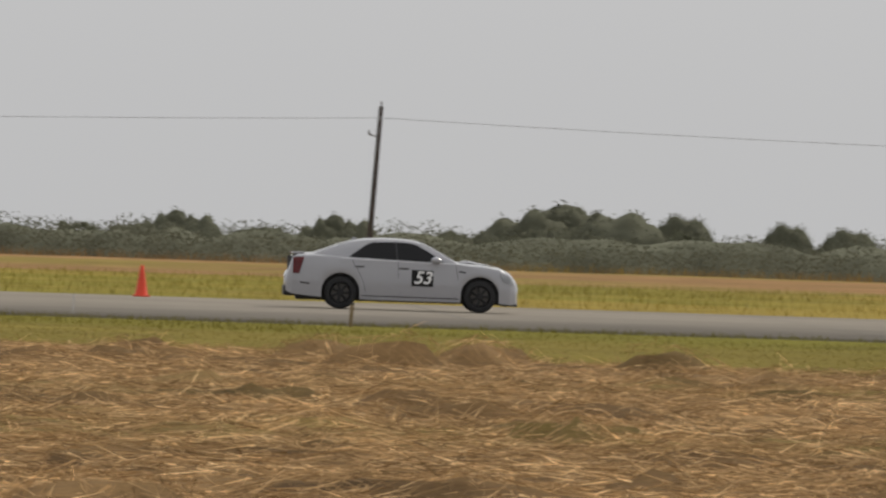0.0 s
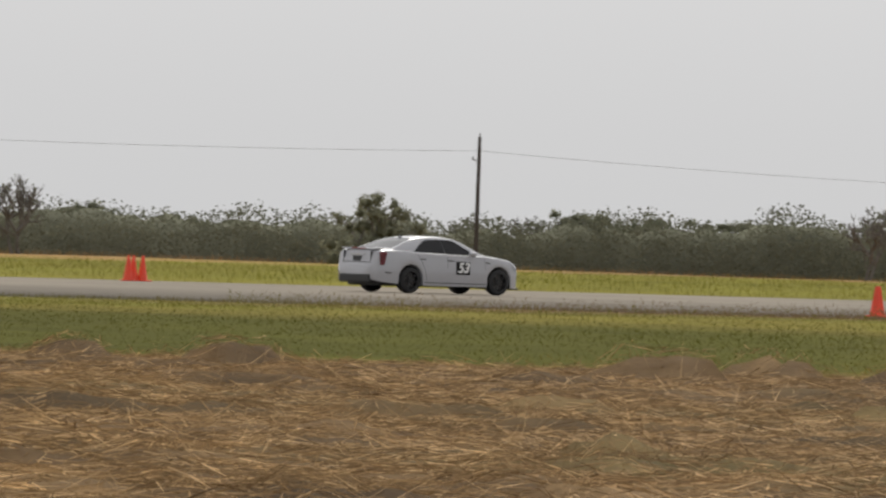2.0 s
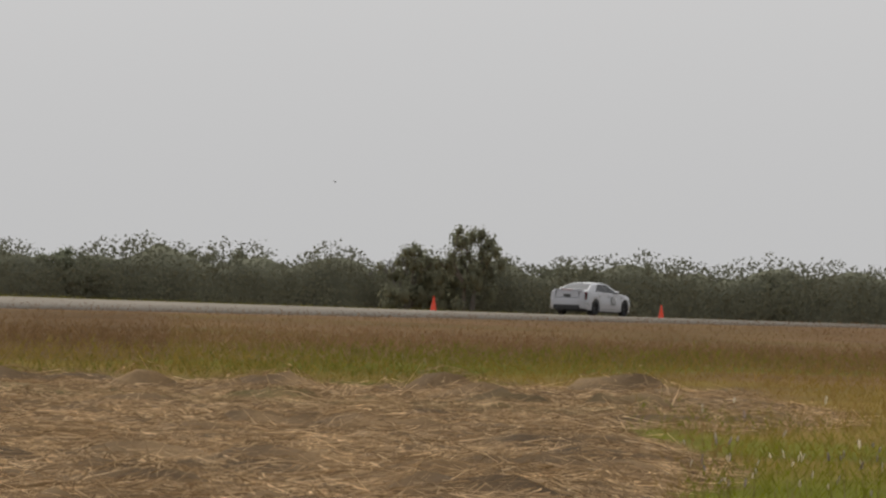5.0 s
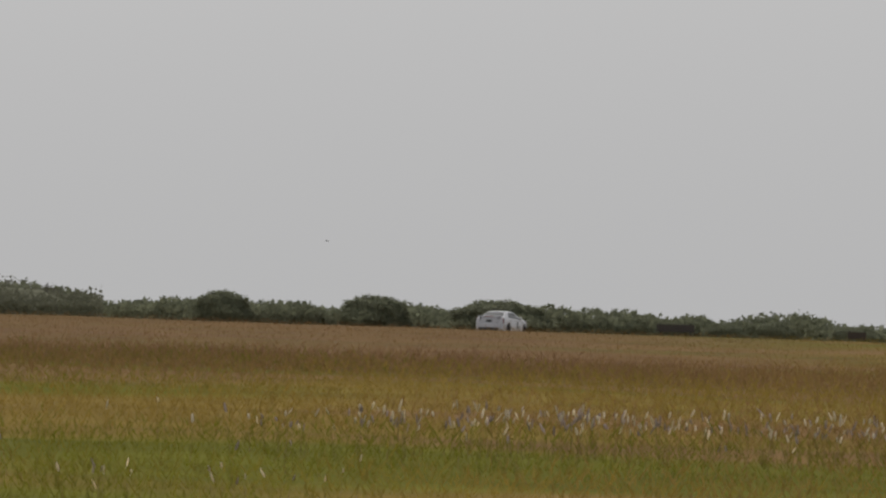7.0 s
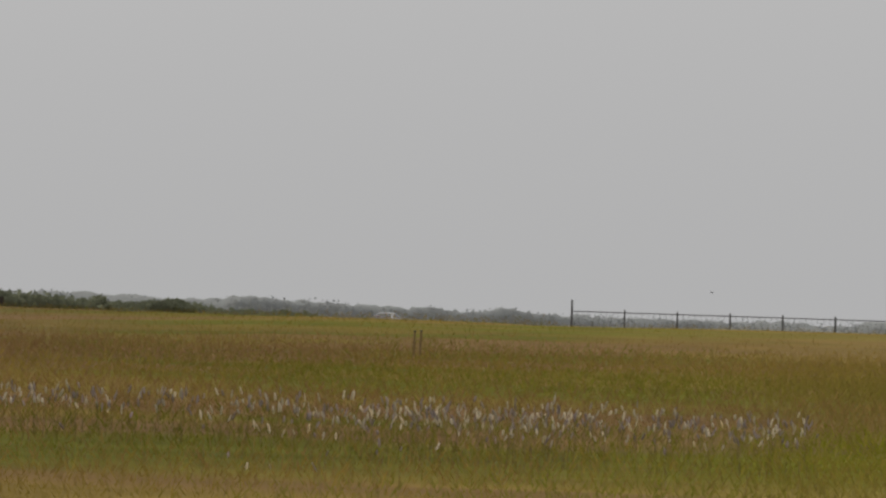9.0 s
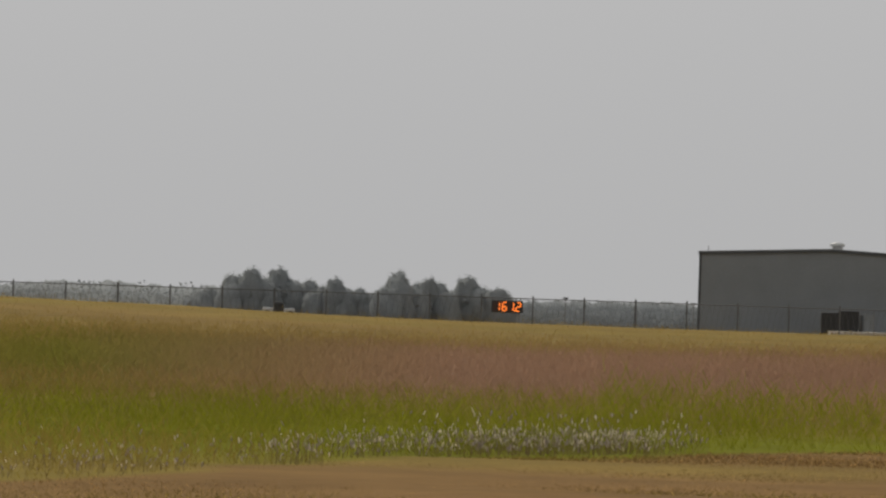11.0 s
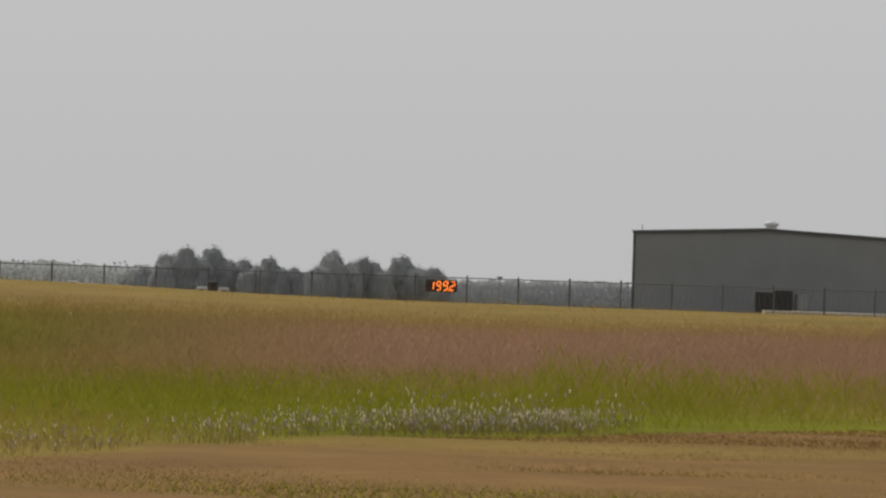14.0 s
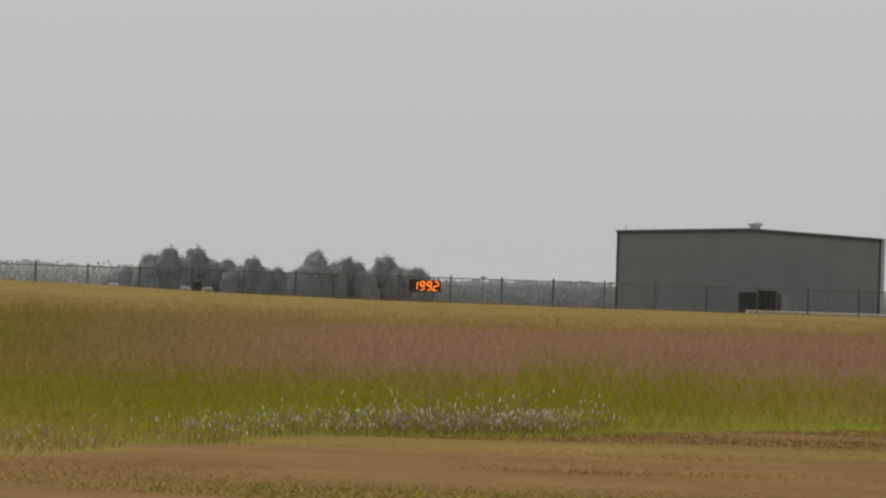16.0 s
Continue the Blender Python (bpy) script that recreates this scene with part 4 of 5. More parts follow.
def build_stakes():
    for deg, d, h in ((1.73, 158, 0.36), (75.15, 190, 0.62), (75.11, 192, 0.6), (53.0, 236, 0.55)):
        x, y = polar(deg, d)
        root = thing("marker_stake", "thin dark wooden marker stake in the grass", "stake", "stakes in the grass", at=pose(x, y, float(land(x, y)), 2, 3, 20))
        part("shaft", box(bmesh.new(), -0.025, 0.025, -0.02, 0.02, -0.1, h, 0.005), STALK, root)
        part("cap", box(bmesh.new(), -0.03, 0.03, -0.025, 0.025, h, h + 0.03, 0.006), TRIM_BLACK, root)
    x, y = polar(31.9, 193)
    root = thing("runway_light", "small grey runway edge light on a stem", "runway light", at=pose(x, y, float(land(x, y))))
    part("stem", tube(bmesh.new(), (0, 0, 0), (0, 0, 0.2), 0.03, 0.03, 8), GALV, root)
    bm = lathe(bmesh.new(), ((0.18, 0.05), (0.2, 0.14), (0.27, 0.15), (0.31, 0.1)), 14, "Z")
    smooth(part("lamp_head", bm, GALV, root))


# ---- plants near the straw ----
def build_shrub():
    rng = np.random.default_rng(21)
    r = random.Random(4)
    x, y = polar(42.6, 134)
    root = thing("shrub", "leafy green wild shrub at the edge of the hay", "shrub", at=pose(x, y, float(land(x, y))))
    bm = bmesh.new()
    pts, size = [], []
    for i in range(34):
        lean = Vector((r.uniform(-1.7, 1.7), r.uniform(-0.9, 0.9), 1)).normalized()
        ln = r.uniform(0.55, 1.15)
        mid = lean * ln * 0.55 + Vector((r.uniform(-0.06, 0.06), r.uniform(-0.06, 0.06), 0))
        tube(bm, (lean.x * 0.3, lean.y * 0.3, -0.05), mid, 0.012, 0.009, 5, False)
        tube(bm, mid, lean * ln, 0.009, 0.005, 5, False)
        for s in np.linspace(0.08, 1.0, 7):
            pts.append(Vector((lean.x * (0.3 + 0.7 * s), lean.y * (0.3 + 0.7 * s), lean.z * s)) * ln)
            size.append(0.11)
    part("branchwork", bm, STALK, root)
    co, f = leaf_cloud(pts, size, 3000, 0.045, rng)
    ob = new("leaves", grid_mesh("leaves", co, f, SHRUB_LEAF))
    ob.parent = root


def build_weeds():
    """Seed heads and flower spikes that stand above the grass."""
    rng = np.random.default_rng(33)
    x1, y1 = scatter(rng, 30000, 62, 88, 62, 140)
    d, deg = np.hypot(x1, y1), np.degrees(np.arctan2(x1, y1))
    band = 97 - 1.2 * (deg - 69)
    want = np.exp(-((d - band) / 6.0) ** 2) * np.where(deg > 77.6, 0.0, 0.12 + 0.85 * np.clip((deg - 68.0) / 0.8, 0, 1)) + 0.014 * (d < band) + 0.6 * np.exp(-((d - 63) / 6) ** 2) * np.clip((67 - deg) / 2, 0.15, 1)
    want *= np.clip((patches(x1, y1, 3.5, 81) + patches(x1, y1, 11, 84) - 0.98) * 4, 0, 1.3)
    keep = (rng.random(len(d)) < want) & ~in_straw(x1, y1) & ~in_path(x1, y1)
    x, y = x1[keep], y1[keep]
    # a low dense strip along the edge of the mown track
    x2, y2 = scatter(rng, 60000, 78.6, 83.4, 70, 110)
    d2, a2 = np.hypot(x2, y2), np.degrees(np.arctan2(x2, y2))
    nearer = in_path(x2 * (1 - 1.6 / d2), y2 * (1 - 1.6 / d2)) | (in_path(x2 * (1 - 4.5 / d2), y2 * (1 - 4.5 / d2)) & (rng.random(len(d2)) < 0.45))
    keep = nearer & ~in_path(x2, y2) & (rng.random(len(d2)) < 0.75 * np.clip((83.3 - a2) / 0.6, 0, 1) * (0.25 + 0.75 * np.clip((a2 - 79.6) / 1.2, 0, 1)) * np.clip(patches(x2, y2, 2.5, 83) * 2 - 0.45, 0.05, 1))
    late = int(keep.sum())
    order = rng.permutation(len(x) + late)
    low = np.concatenate([np.zeros(len(x)), np.ones(late)])[order]
    x, y = np.concatenate([x, x2[keep]])[order], np.concatenate([y, y2[keep]])[order]
    n = len(x)
    h = np.where(low > 0, rng.uniform(0.07, 0.24, n) + 0.16 * (rng.random(n) < 0.08), rng.uniform(0.3, 0.52, n))
    lean = rng.normal(0, 0.1, (n, 2))
    sides = 5
    co, fs, tint_kind = [], [], []
    stem_co, stem_f = [], []
    for i in range(n):
        z0 = float(land(x[i], y[i]))
        lx, ly = lean[i] * h[i]
        tx, ty, tz = x[i] + lx, y[i] + ly, z0 + h[i]
        b = len(stem_co)
        stem_co += [(x[i] - 0.003, y[i] + 0.002, z0), (x[i] + 0.003, y[i] - 0.002, z0), (tx, ty, tz)]
        stem_f.append((b, b + 1, b + 2))
        ln, r = rng.uniform(0.05, 0.11) * (1 - 0.3 * low[i]), rng.uniform(0.008, 0.016) * (1 - 0.25 * low[i])
        near = min(max(math.hypot(x[i], y[i]) / 95, 0.55), 1.0) * (1 - 0.15 * low[i])
        ln, r = ln * near, r * near
        nx, ny = lean[i] * 2.5 + rng.normal(0, 0.12, 2)
        b = len(co)
        for s, rr in ((0.0, 0.35), (0.3, 1.0), (0.75, 0.8), (1.0, 0.2)):
            for k in range(sides):
                a = 2 * math.pi * k / sides
                q = rr * r * rng.uniform(0.75, 1.25)
                co.append((tx + nx * ln * s + math.cos(a) * q, ty + ny * ln * s + math.sin(a) * q, tz - 0.04 + ln * s))
        for ring in range(3):
            for k in range(sides):
                fs.append((b + ring * sides + k, b + ring * sides + (k + 1) % sides, b + (ring + 1) * sides + (k + 1) % sides, b + (ring + 1) * sides + k))
    cut = int(len(fs) * 0.5 / 15) * 15
    nv = cut // 15 * 20
    tagged(new("seed_heads", grid_mesh("seed_heads", co[:nv], fs[:cut], SEED)), "pale fluffy seed heads above the grass", "weeds", kind="stuff")
    tagged(new("flower_spikes", grid_mesh("flower_spikes", co[nv:], np.array(fs[cut:]) - nv, LILAC)), "faded lilac flower spikes in the grass", "weeds", kind="stuff")
    tagged(new("weed_stalks", grid_mesh("weed_stalks", stem_co, stem_f, STALK)), "thin dry weed stalks", "weeds", kind="stuff")


# ---- hangar, fence and speed display ----
def build_hangar():
    x, y = polar(83.81, 746)
    z = float(land(x, y)) - 0.02
    root = thing("hangar", "grey steel-clad hangar with a low gable roof", "hangar", at=pose(x, y, z, 0, 0, -85.5))
    w, eave, rise, deep = 10.65, 6.6, 0.5, 26.0
    bm = bmesh.new()
    ring = [(-w, 0), (w, 0), (w, eave), (0, eave + rise), (-w, eave)]
    a = [bm.verts.new((px, 0, pz)) for px, pz in ring]
    b = [bm.verts.new((px, deep, pz)) for px, pz in ring]
    bm.faces.new(a), bm.faces.new(b[::-1])
    for i in range(5):
        bm.faces.new((a[i], b[i], b[(i + 1) % 5], a[(i + 1) % 5]))
    bmesh.ops.recalc_face_normals(bm, faces=bm.faces)
    part("wall", bm, METAL_WALL, root)
    for k in range(69):
        px = -w + 0.16 + k * (2 * w - 0.32) / 68
        top = eave + rise * (1 - abs(px) / w) - 0.22
        bm = box(bmesh.new(), px - 0.035, px + 0.035, -0.035, 0.002, 0.05, top)
        part("cladding_rib", bm, METAL_WALL, root)
    for s in (-1, 1):
        bm = bmesh.new()
        for (px, pz) in ((0, eave + rise), (s * (w + 0.15), eave - 0.008)):
            for dy in (-0.18, 0.05):
                for dz in (-0.2, 0.03):
                    bm.verts.new((px, dy, pz + dz))
        bmesh.ops.convex_hull(bm, input=bm.verts)
        part("gable_trim", bm, METAL_TRIM, root)
        bm = bmesh.new()
        for (px, pz) in ((0, eave + rise + 0.03), (s * (w + 0.25), eave + 0.02)):
            for dy in (0.06, deep + 0.2):
                for dz in (0.0, 0.05):
                    bm.verts.new((px, dy, pz + dz))
        bmesh.ops.convex_hull(bm, input=bm.verts)
        part("roof_slope", bm, ROOF_METAL, root)
        part("corner_trim", box(bmesh.new(), s * w - 0.1, s * w + 0.1, -0.06, 0.1, 0.0, eave - 0.15), METAL_TRIM, root)
    bm = lathe(bmesh.new(), ((eave + rise - 0.1, 0.45), (eave + rise + 0.25, 0.45), (eave + rise + 0.3, 0.62), (eave + rise + 0.5, 0.6), (eave + rise + 0.62, 0.3)), 16, "Z")
    bmesh.ops.translate(bm, verts=bm.verts, vec=(0.35, 3.0, 0))
    part("roof_vent", bm, ROOF_METAL, root, "pale round roof ventilator")
    part("antenna", tube(bmesh.new(), (-w + 0.6, 0.5, eave), (-w + 0.6, 0.5, eave + 0.5), 0.03, 0.03, 6), GALV, root)
    # gravel apron in front
    gx, gy = polar(84.1, 690)
    bm = bmesh.new()
    box(bm, -3.5, 24, -2.5, 2.5, -0.6, 0.03)
    ob = part("gravel_apron", bm, GRAVEL)
    ob.matrix_basis = pose(gx, gy, float(land(gx, gy)) + 0.4, 0, 0, -82)
    tagged(ob, "pale gravel apron in front of the hangar", "road", kind="structure")
    # bin and tank by the wall
    bx, by = polar(83.965, 738)
    m = pose(bx, by, float(land(bx, by)), 0, 0, -81)
    root = thing("waste_skip", "dark steel waste skip standing before the hangar", "skip", at=m)
    part("body", box(bmesh.new(), -2.7, 0.3, -0.8, 0.8, 0.02, 1.95, 0.05), BLACK_PANEL, root)
    part("lid", box(bmesh.new(), -1.3, 0.32, -0.82, 0.82, 1.95, 2.12, 0.03), TRIM_BLACK, root)
    root = thing("fuel_tank", "grey upright tank with a steel frame beside the skip", "tank", at=m)
    part("tank", tube(bmesh.new(), (0.95, 0, 0.05), (0.95, 0, 1.85), 0.6, 0.55, 18), METAL_WALL, root)
    for xx in (0.42, 1.5):
        part("frame_post", tube(bmesh.new(), (xx, -0.65, 0), (xx, -0.65, 2.1), 0.05, 0.05, 6), GALV, root)
    # a lamp post at the corner
    for deg, d, h in ((82.96, 735, 1.9), (82.16, 700, 1.9)):
        x, y = polar(deg, d)
        root = thing("lamp_post", "slim grey lamp post with a flat head by the fence", "lamp post", at=pose(x, y, float(land(x, y)), 0, 0, -82))
        part("post", tube(bmesh.new(), (0, 0, 0), (0, 0, h + 0.35), 0.05, 0.04, 8), GALV, root)
        part("lamp_head", box(bmesh.new(), -0.22, 0.22, -0.1, 0.1, h + 0.33, h + 0.45, 0.03), TRIM_BLACK, root)


def build_fence():
    a, b = polar(76.09, 545), polar(85.76, 560)
    n = 31
    root = thing("chain_link_fence", "tall chain-link fence with dark steel posts across the plain", "fence")
    spots = []
    for k in range(n):
        s = k / (n - 1)
        x, y = a[0] + (b[0] - a[0]) * s, a[1] + (b[1] - a[1]) * s
        spots.append((x, y, float(land(x, y))))
    for k, (x, y, z) in enumerate(spots):
        h = 2.35 if k == 0 else 1.85
        bm = tube(bmesh.new(), (x, y, z - 0.2), (x, y, z + h), 0.05 if k % 5 else 0.065, None, 7)
        post = part("post", bm, WIRE, root)
    for p, q in zip(spots, spots[1:]):
        part("top_rail", tube(bmesh.new(), (p[0], p[1], p[2] + 1.68), (q[0], q[1], q[2] + 1.68), 0.03, None, 6, False), WIRE, root)
        bm = bmesh.new()
        for i in range(9):
            for s0, s1, e0, e1 in ((i / 9, (i + 1) / 9, 0, 1), ((i + 1) / 9, i / 9, 0, 1)):
                c0 = [p[j] + (q[j] - p[j]) * s0 for j in range(3)]
                c1 = [p[j] + (q[j] - p[j]) * s1 for j in range(3)]
                tube(bm, (c0[0], c0[1], c0[2] + 0.05), (c1[0], c1[1], c1[2] + 1.66), 0.007, None, 3, False)
        part("mesh_panel", bm, WIRE, root)


SEGMENTS = {"a": (0, 1, 1), "b": (0.5, 0.5, 0), "c": (0.5, -0.5, 0), "d": (0, -1, 1), "e": (-0.5, -0.5, 0), "f": (-0.5, 0.5, 0), "g": (0, 0, 1)}
flips = []


def build_display():
    """A speed display of flip segments: each bar is lit on one side and dark on the other."""
    deg, d = 81.80, 330
    x, y = polar(deg, d)
    root = thing("speed_display", "black speed display with glowing orange figures standing in the grass", "display", at=pose(x, y, 0.26, 0, 0, -deg))
    part("case", box(bmesh.new(), -0.58, 0.56, 0.0, 0.16, 0.0, 0.44, 0.015), BLACK_PANEL, root, "black display case")
    for xx in (-0.45, 0.42):
        part("leg", tube(bmesh.new(), (xx, 0.08, 0.01), (xx, 0.08, float(land(x, y)) - 0.28), 0.025, None, 7), GALV, root)
    part("bracket", tube(bmesh.new(), (0.3, 0.08, 0.44), (0.3, 0.08, 0.54), 0.02, None, 6), GALV, root)
    first, second = "1612", "1992"
    lit = {"1": "bc", "6": "acdefg", "2": "abdeg", "9": "abcdfg"}
    hw, hh, t = 0.15, 0.15, 0.034
    for k in range(4):
        cx = -0.36 + 0.25 * k
        for s, (sx, sz, flat) in SEGMENTS.items():
            bar = bmesh.new()
            half = (hw * 0.42 if flat else hh * 0.44)
            for dx, dz in ((-half, 0), (-half + t / 2, t / 2), (half - t / 2, t / 2), (half, 0), (half - t / 2, -t / 2), (-half + t / 2, -t / 2)):
                bar.verts.new((dx, -0.006, dz) if flat else (dz, -0.006, dx))
            bar.faces.new(bar.verts)
            ext = bmesh.ops.extrude_face_region(bar, geom=bar.faces[:])
            bmesh.ops.translate(bar, verts=[v for v in ext["geom"] if isinstance(v, bmesh.types.BMVert)], vec=(0, 0.012, 0))
            bmesh.ops.recalc_face_normals(bar, faces=bar.faces)
            seg = part("segment", bar, LED, root)
            seg.data.materials.append(UNLIT)
            for p in seg.data.polygons:
                if p.normal.y > 0.2:
                    p.material_index = 1
            slope = 0.10
            zz = 0.22 + sz * hh
            xx = cx + sx * hw * 0.95 + slope * sz * hh
            on1, on2 = s in lit[first[k]], s in lit[second[k]]
            flips.append((seg, xx, zz, flat, on1, on2, slope))
    dot = part("decimal_point", box(bmesh.new(), 0.245, 0.285, -0.036, -0.022, 0.055, 0.095, 0.004), LED, root)


def flip_rows(xx, zz, flat, on1, on2, slope):
    """Turn of one segment about its long axis: 0 lit side out, 180 dark side out."""
    def at(a):
        return pose(xx, -0.03, zz, a, 0, 0) if flat else pose(xx, -0.03, zz, 0, math.degrees(math.atan(slope)), 0) @ pose(0, 0, 0, 0, 0, a)
    a1, a2 = (0 if on1 else 180), (0 if on2 else 180)
    if a1 == a2:
        return [(0.0, at(a1)), (16.0, at(a2))]
    return [(0.0, at(a1)), (12.70, at(a1)), (12.7333, at(a1 + (a2 - a1) / 3)), (12.7667, at(a1 + (a2 - a1) * 2 / 3)), (12.80, at(a2)), (16.0, at(a2))]


def build_bird():
    root = thing("bird", "small dark bird flying over the field", "bird")
    bm = lathe(bmesh.new(), ((-0.08, 0.004), (-0.05, 0.018), (0.0, 0.024), (0.045, 0.016), (0.07, 0.004)), 10)
    smooth(part("torso", bm, TRIM_BLACK, root))
    for s in (-1, 1):
        bm = bmesh.new()
        for x, y, z in ((0.01, 0.03, 0.01), (0.01, -0.03, 0.01), (0.09, 0.02, 0.04), (0.09, -0.03, 0.04), (0.16, -0.02, 0.025), (0.05, 0.0, 0.018)):
            bm.verts.new((s * x, y, z))
        bmesh.ops.convex_hull(bm, input=bm.verts)
        part("wing", bm, TRIM_BLACK, root)
    bm = bmesh.new()
    for x, y, z in ((0, -0.07, 0.004), (0.02, -0.12, 0.0), (-0.02, -0.12, 0.0), (0, -0.1, -0.006)):
        bm.verts.new((x, y, z))
    bmesh.ops.convex_hull(bm, input=bm.verts)
    part("tail", bm, TRIM_BLACK, root)
    return root


def build_far_vehicle():
    """A pale low aircraft shed roof behind the fence, half hidden by the crest."""
    x, y = polar(80.38, 600)
    root = thing("parked_trailer", "low pale grey trailer parked behind the fence", "trailer", at=pose(x, y, float(land(x, y)), 0, 0, -80))
    part("body", box(bmesh.new(), -1.1, -0.35, -0.6, 0.6, 0.4, 0.72, 0.08), ROOF_METAL, root)
    part("body", box(bmesh.new(), 0.25, 1.0, -0.6, 0.6, 0.4, 0.7, 0.08), ROOF_METAL, root)
    part("load", box(bmesh.new(), -0.36, 0.26, -0.5, 0.5, 0.45, 1.1, 0.08), BLACK_PANEL, root)
    for xx in (-0.8, 0.7):
        part("wheel", tube(bmesh.new(), (xx, -0.62, 0.28), (xx, -0.5, 0.28), 0.28, None, 14), RUBBER, root)
    part("chassis", box(bmesh.new(), -1.1, 1.0, -0.4, 0.4, 0.28, 0.5, 0.02), TRIM_BLACK, root)


# ---- the car ----
STATIONS = np.array((
    (-2.60, 0.60, 0.37, 0.60, 0.67), (-2.53, 0.80, 0.31, 0.71, 0.77), (-2.45, 0.865, 0.28, 0.97, 1.07),
    (-2.33, 0.885, 0.26, 1.02, 1.12), (-2.0, 0.91, 0.23, 1.03, 1.13), (-1.44, 0.925, 0.2, 1.035, 1.10),
    (-0.6, 0.92, 0.19, 1.02, 1.06), (0.3, 0.92, 0.19, 1.0, 1.03), (0.95, 0.925, 0.19, 0.985, 1.02),
    (1.44, 0.92, 0.19, 0.93, 0.985), (1.85, 0.89, 0.19, 0.84, 0.925), (2.07, 0.82, 0.17, 0.74, 0.82), (2.19, 0.68, 0.17, 0.6, 0.67), (2.24, 0.48, 0.2, 0.5, 0.55)))
AXLES, WHEEL_R, ARCH_R = (-1.44, 1.44), 0.335, 0.395


def station(x):
    return [float(np.interp(x, STATIONS[:, 0], STATIONS[:, k])) for k in range(1, 5)]


def section(x):
    """Half a cross-section of the body, from the underside's middle to the deck's middle."""
    w, zb, zs, zt = station(x)
    for ax in AXLES:
        if abs(x - ax) < ARCH_R:
            zb = max(zb, WHEEL_R + math.sqrt(ARCH_R ** 2 - (x - ax) ** 2))
    mid = max(min(0.58, zs - 0.06), zb + 0.05)
    low = zb + (mid - zb) * 0.35
    return [(0, zb), (w * 0.9, zb), (w * 0.975, zb + 0.012), (w * 0.99, low), (w, mid), (w * 0.985, (mid + zs) / 2),
            (w * 0.965, zs), (w * 0.93, zs + (zt - zs) * 0.55), (w * 0.85, zt - 0.012), (w * 0.5, zt + 0.008), (0, zt + 0.018)]


def side_y(x, z):
    s = section(x)[2:8]
    return float(np.interp(z, [p[1] for p in s], [p[0] for p in s]))


ROOF = np.array(((-2.04, 1.12), (-1.8, 1.205), (-1.5, 1.32), (-1.2, 1.408), (-0.95, 1.447), (-0.6, 1.468), (-0.2, 1.462), (0.1, 1.432), (0.35, 1.345), (0.65, 1.185), (0.97, 1.005)))


def cabin_y(z):
    return 0.845 - 0.27 * max(z - 1.0, 0) / 0.45


def cabin_section(x):
    top = float(np.interp(x, ROOF[:, 0], ROOF[:, 1]))
    base = 0.97
    edge = max(top - 0.03, base + 0.02)
    ym = cabin_y(edge)
    return [(cabin_y(base), base), (cabin_y(base + (edge - base) * 0.5), base + (edge - base) * 0.5), (ym, edge), (ym - 0.035, top - 0.004), (ym * 0.6, top + 0.015), (0, top + 0.022)]


def skin(bm, xs, make, closed_ends=True):
    """A surface lofted along x through half sections, mirrored to both sides."""
    rows = []
    for x in xs:
        half = make(x)
        pts = [(y, z) for y, z in half] + [(-y, z) for y, z in half[::-1] if y > 1e-6]
        rows.append([bm.verts.new((x, y, z)) for y, z in pts])
    for p, q in zip(rows, rows[1:]):
        n = len(p)
        for i in range(n - 1):
            bm.faces.new((p[i], q[i], q[i + 1], p[i + 1]))
        if make is section:
            bm.faces.new((p[n - 1], q[n - 1], q[0], p[0]))
    if closed_ends:
        bm.faces.new(rows[0]), bm.faces.new(rows[-1][::-1])
    bmesh.ops.recalc_face_normals(bm, faces=bm.faces)
    return bm


def flat_panel(points, y_of, out, depth=0.006):
    """A thin panel that follows the car's side; points are (x, z) in order; out is -1 or 1 for the side."""
    bm = bmesh.new()
    a = [bm.verts.new((x, out * (y_of(x, z) + depth), z)) for x, z in points]
    b = [bm.verts.new((x, out * (y_of(x, z) - 0.01), z)) for x, z in points]
    bm.faces.new(a), bm.faces.new(b[::-1])
    n = len(a)
    for i in range(n):
        bm.faces.new((a[i], b[i], b[(i + 1) % n], a[(i + 1) % n]))
    bmesh.ops.recalc_face_normals(bm, faces=bm.faces)
    bmesh.ops.triangulate(bm, faces=[f for f in bm.faces if len(f.verts) > 4])
    return bm


def side_patch(corners, out, depth=0.012, n=8, m=8):
    """A thin panel on the car's side that follows its curve; corners (x, z): rear low, front low, front high, rear high."""
    a, b, c, d = corners
    co, fs = [], []
    bm = bmesh.new()
    rows = []
    for i in range(n + 1):
        u = i / n
        row = []
        for j in range(m + 1):
            v = j / m
            x = (a[0] * (1 - u) + b[0] * u) * (1 - v) + (d[0] * (1 - u) + c[0] * u) * v
            z = (a[1] * (1 - u) + b[1] * u) * (1 - v) + (d[1] * (1 - u) + c[1] * u) * v
            row.append(bm.verts.new((x, out * (side_y(x, z) + depth), z)))
        rows.append(row)
    for i in range(n):
        for j in range(m):
            bm.faces.new((rows[i][j], rows[i + 1][j], rows[i + 1][j + 1], rows[i][j + 1]))
    bmesh.ops.solidify(bm, geom=bm.faces[:], thickness=0.012 if out < 0 else -0.012)
    bmesh.ops.recalc_face_normals(bm, faces=bm.faces)
    return bm


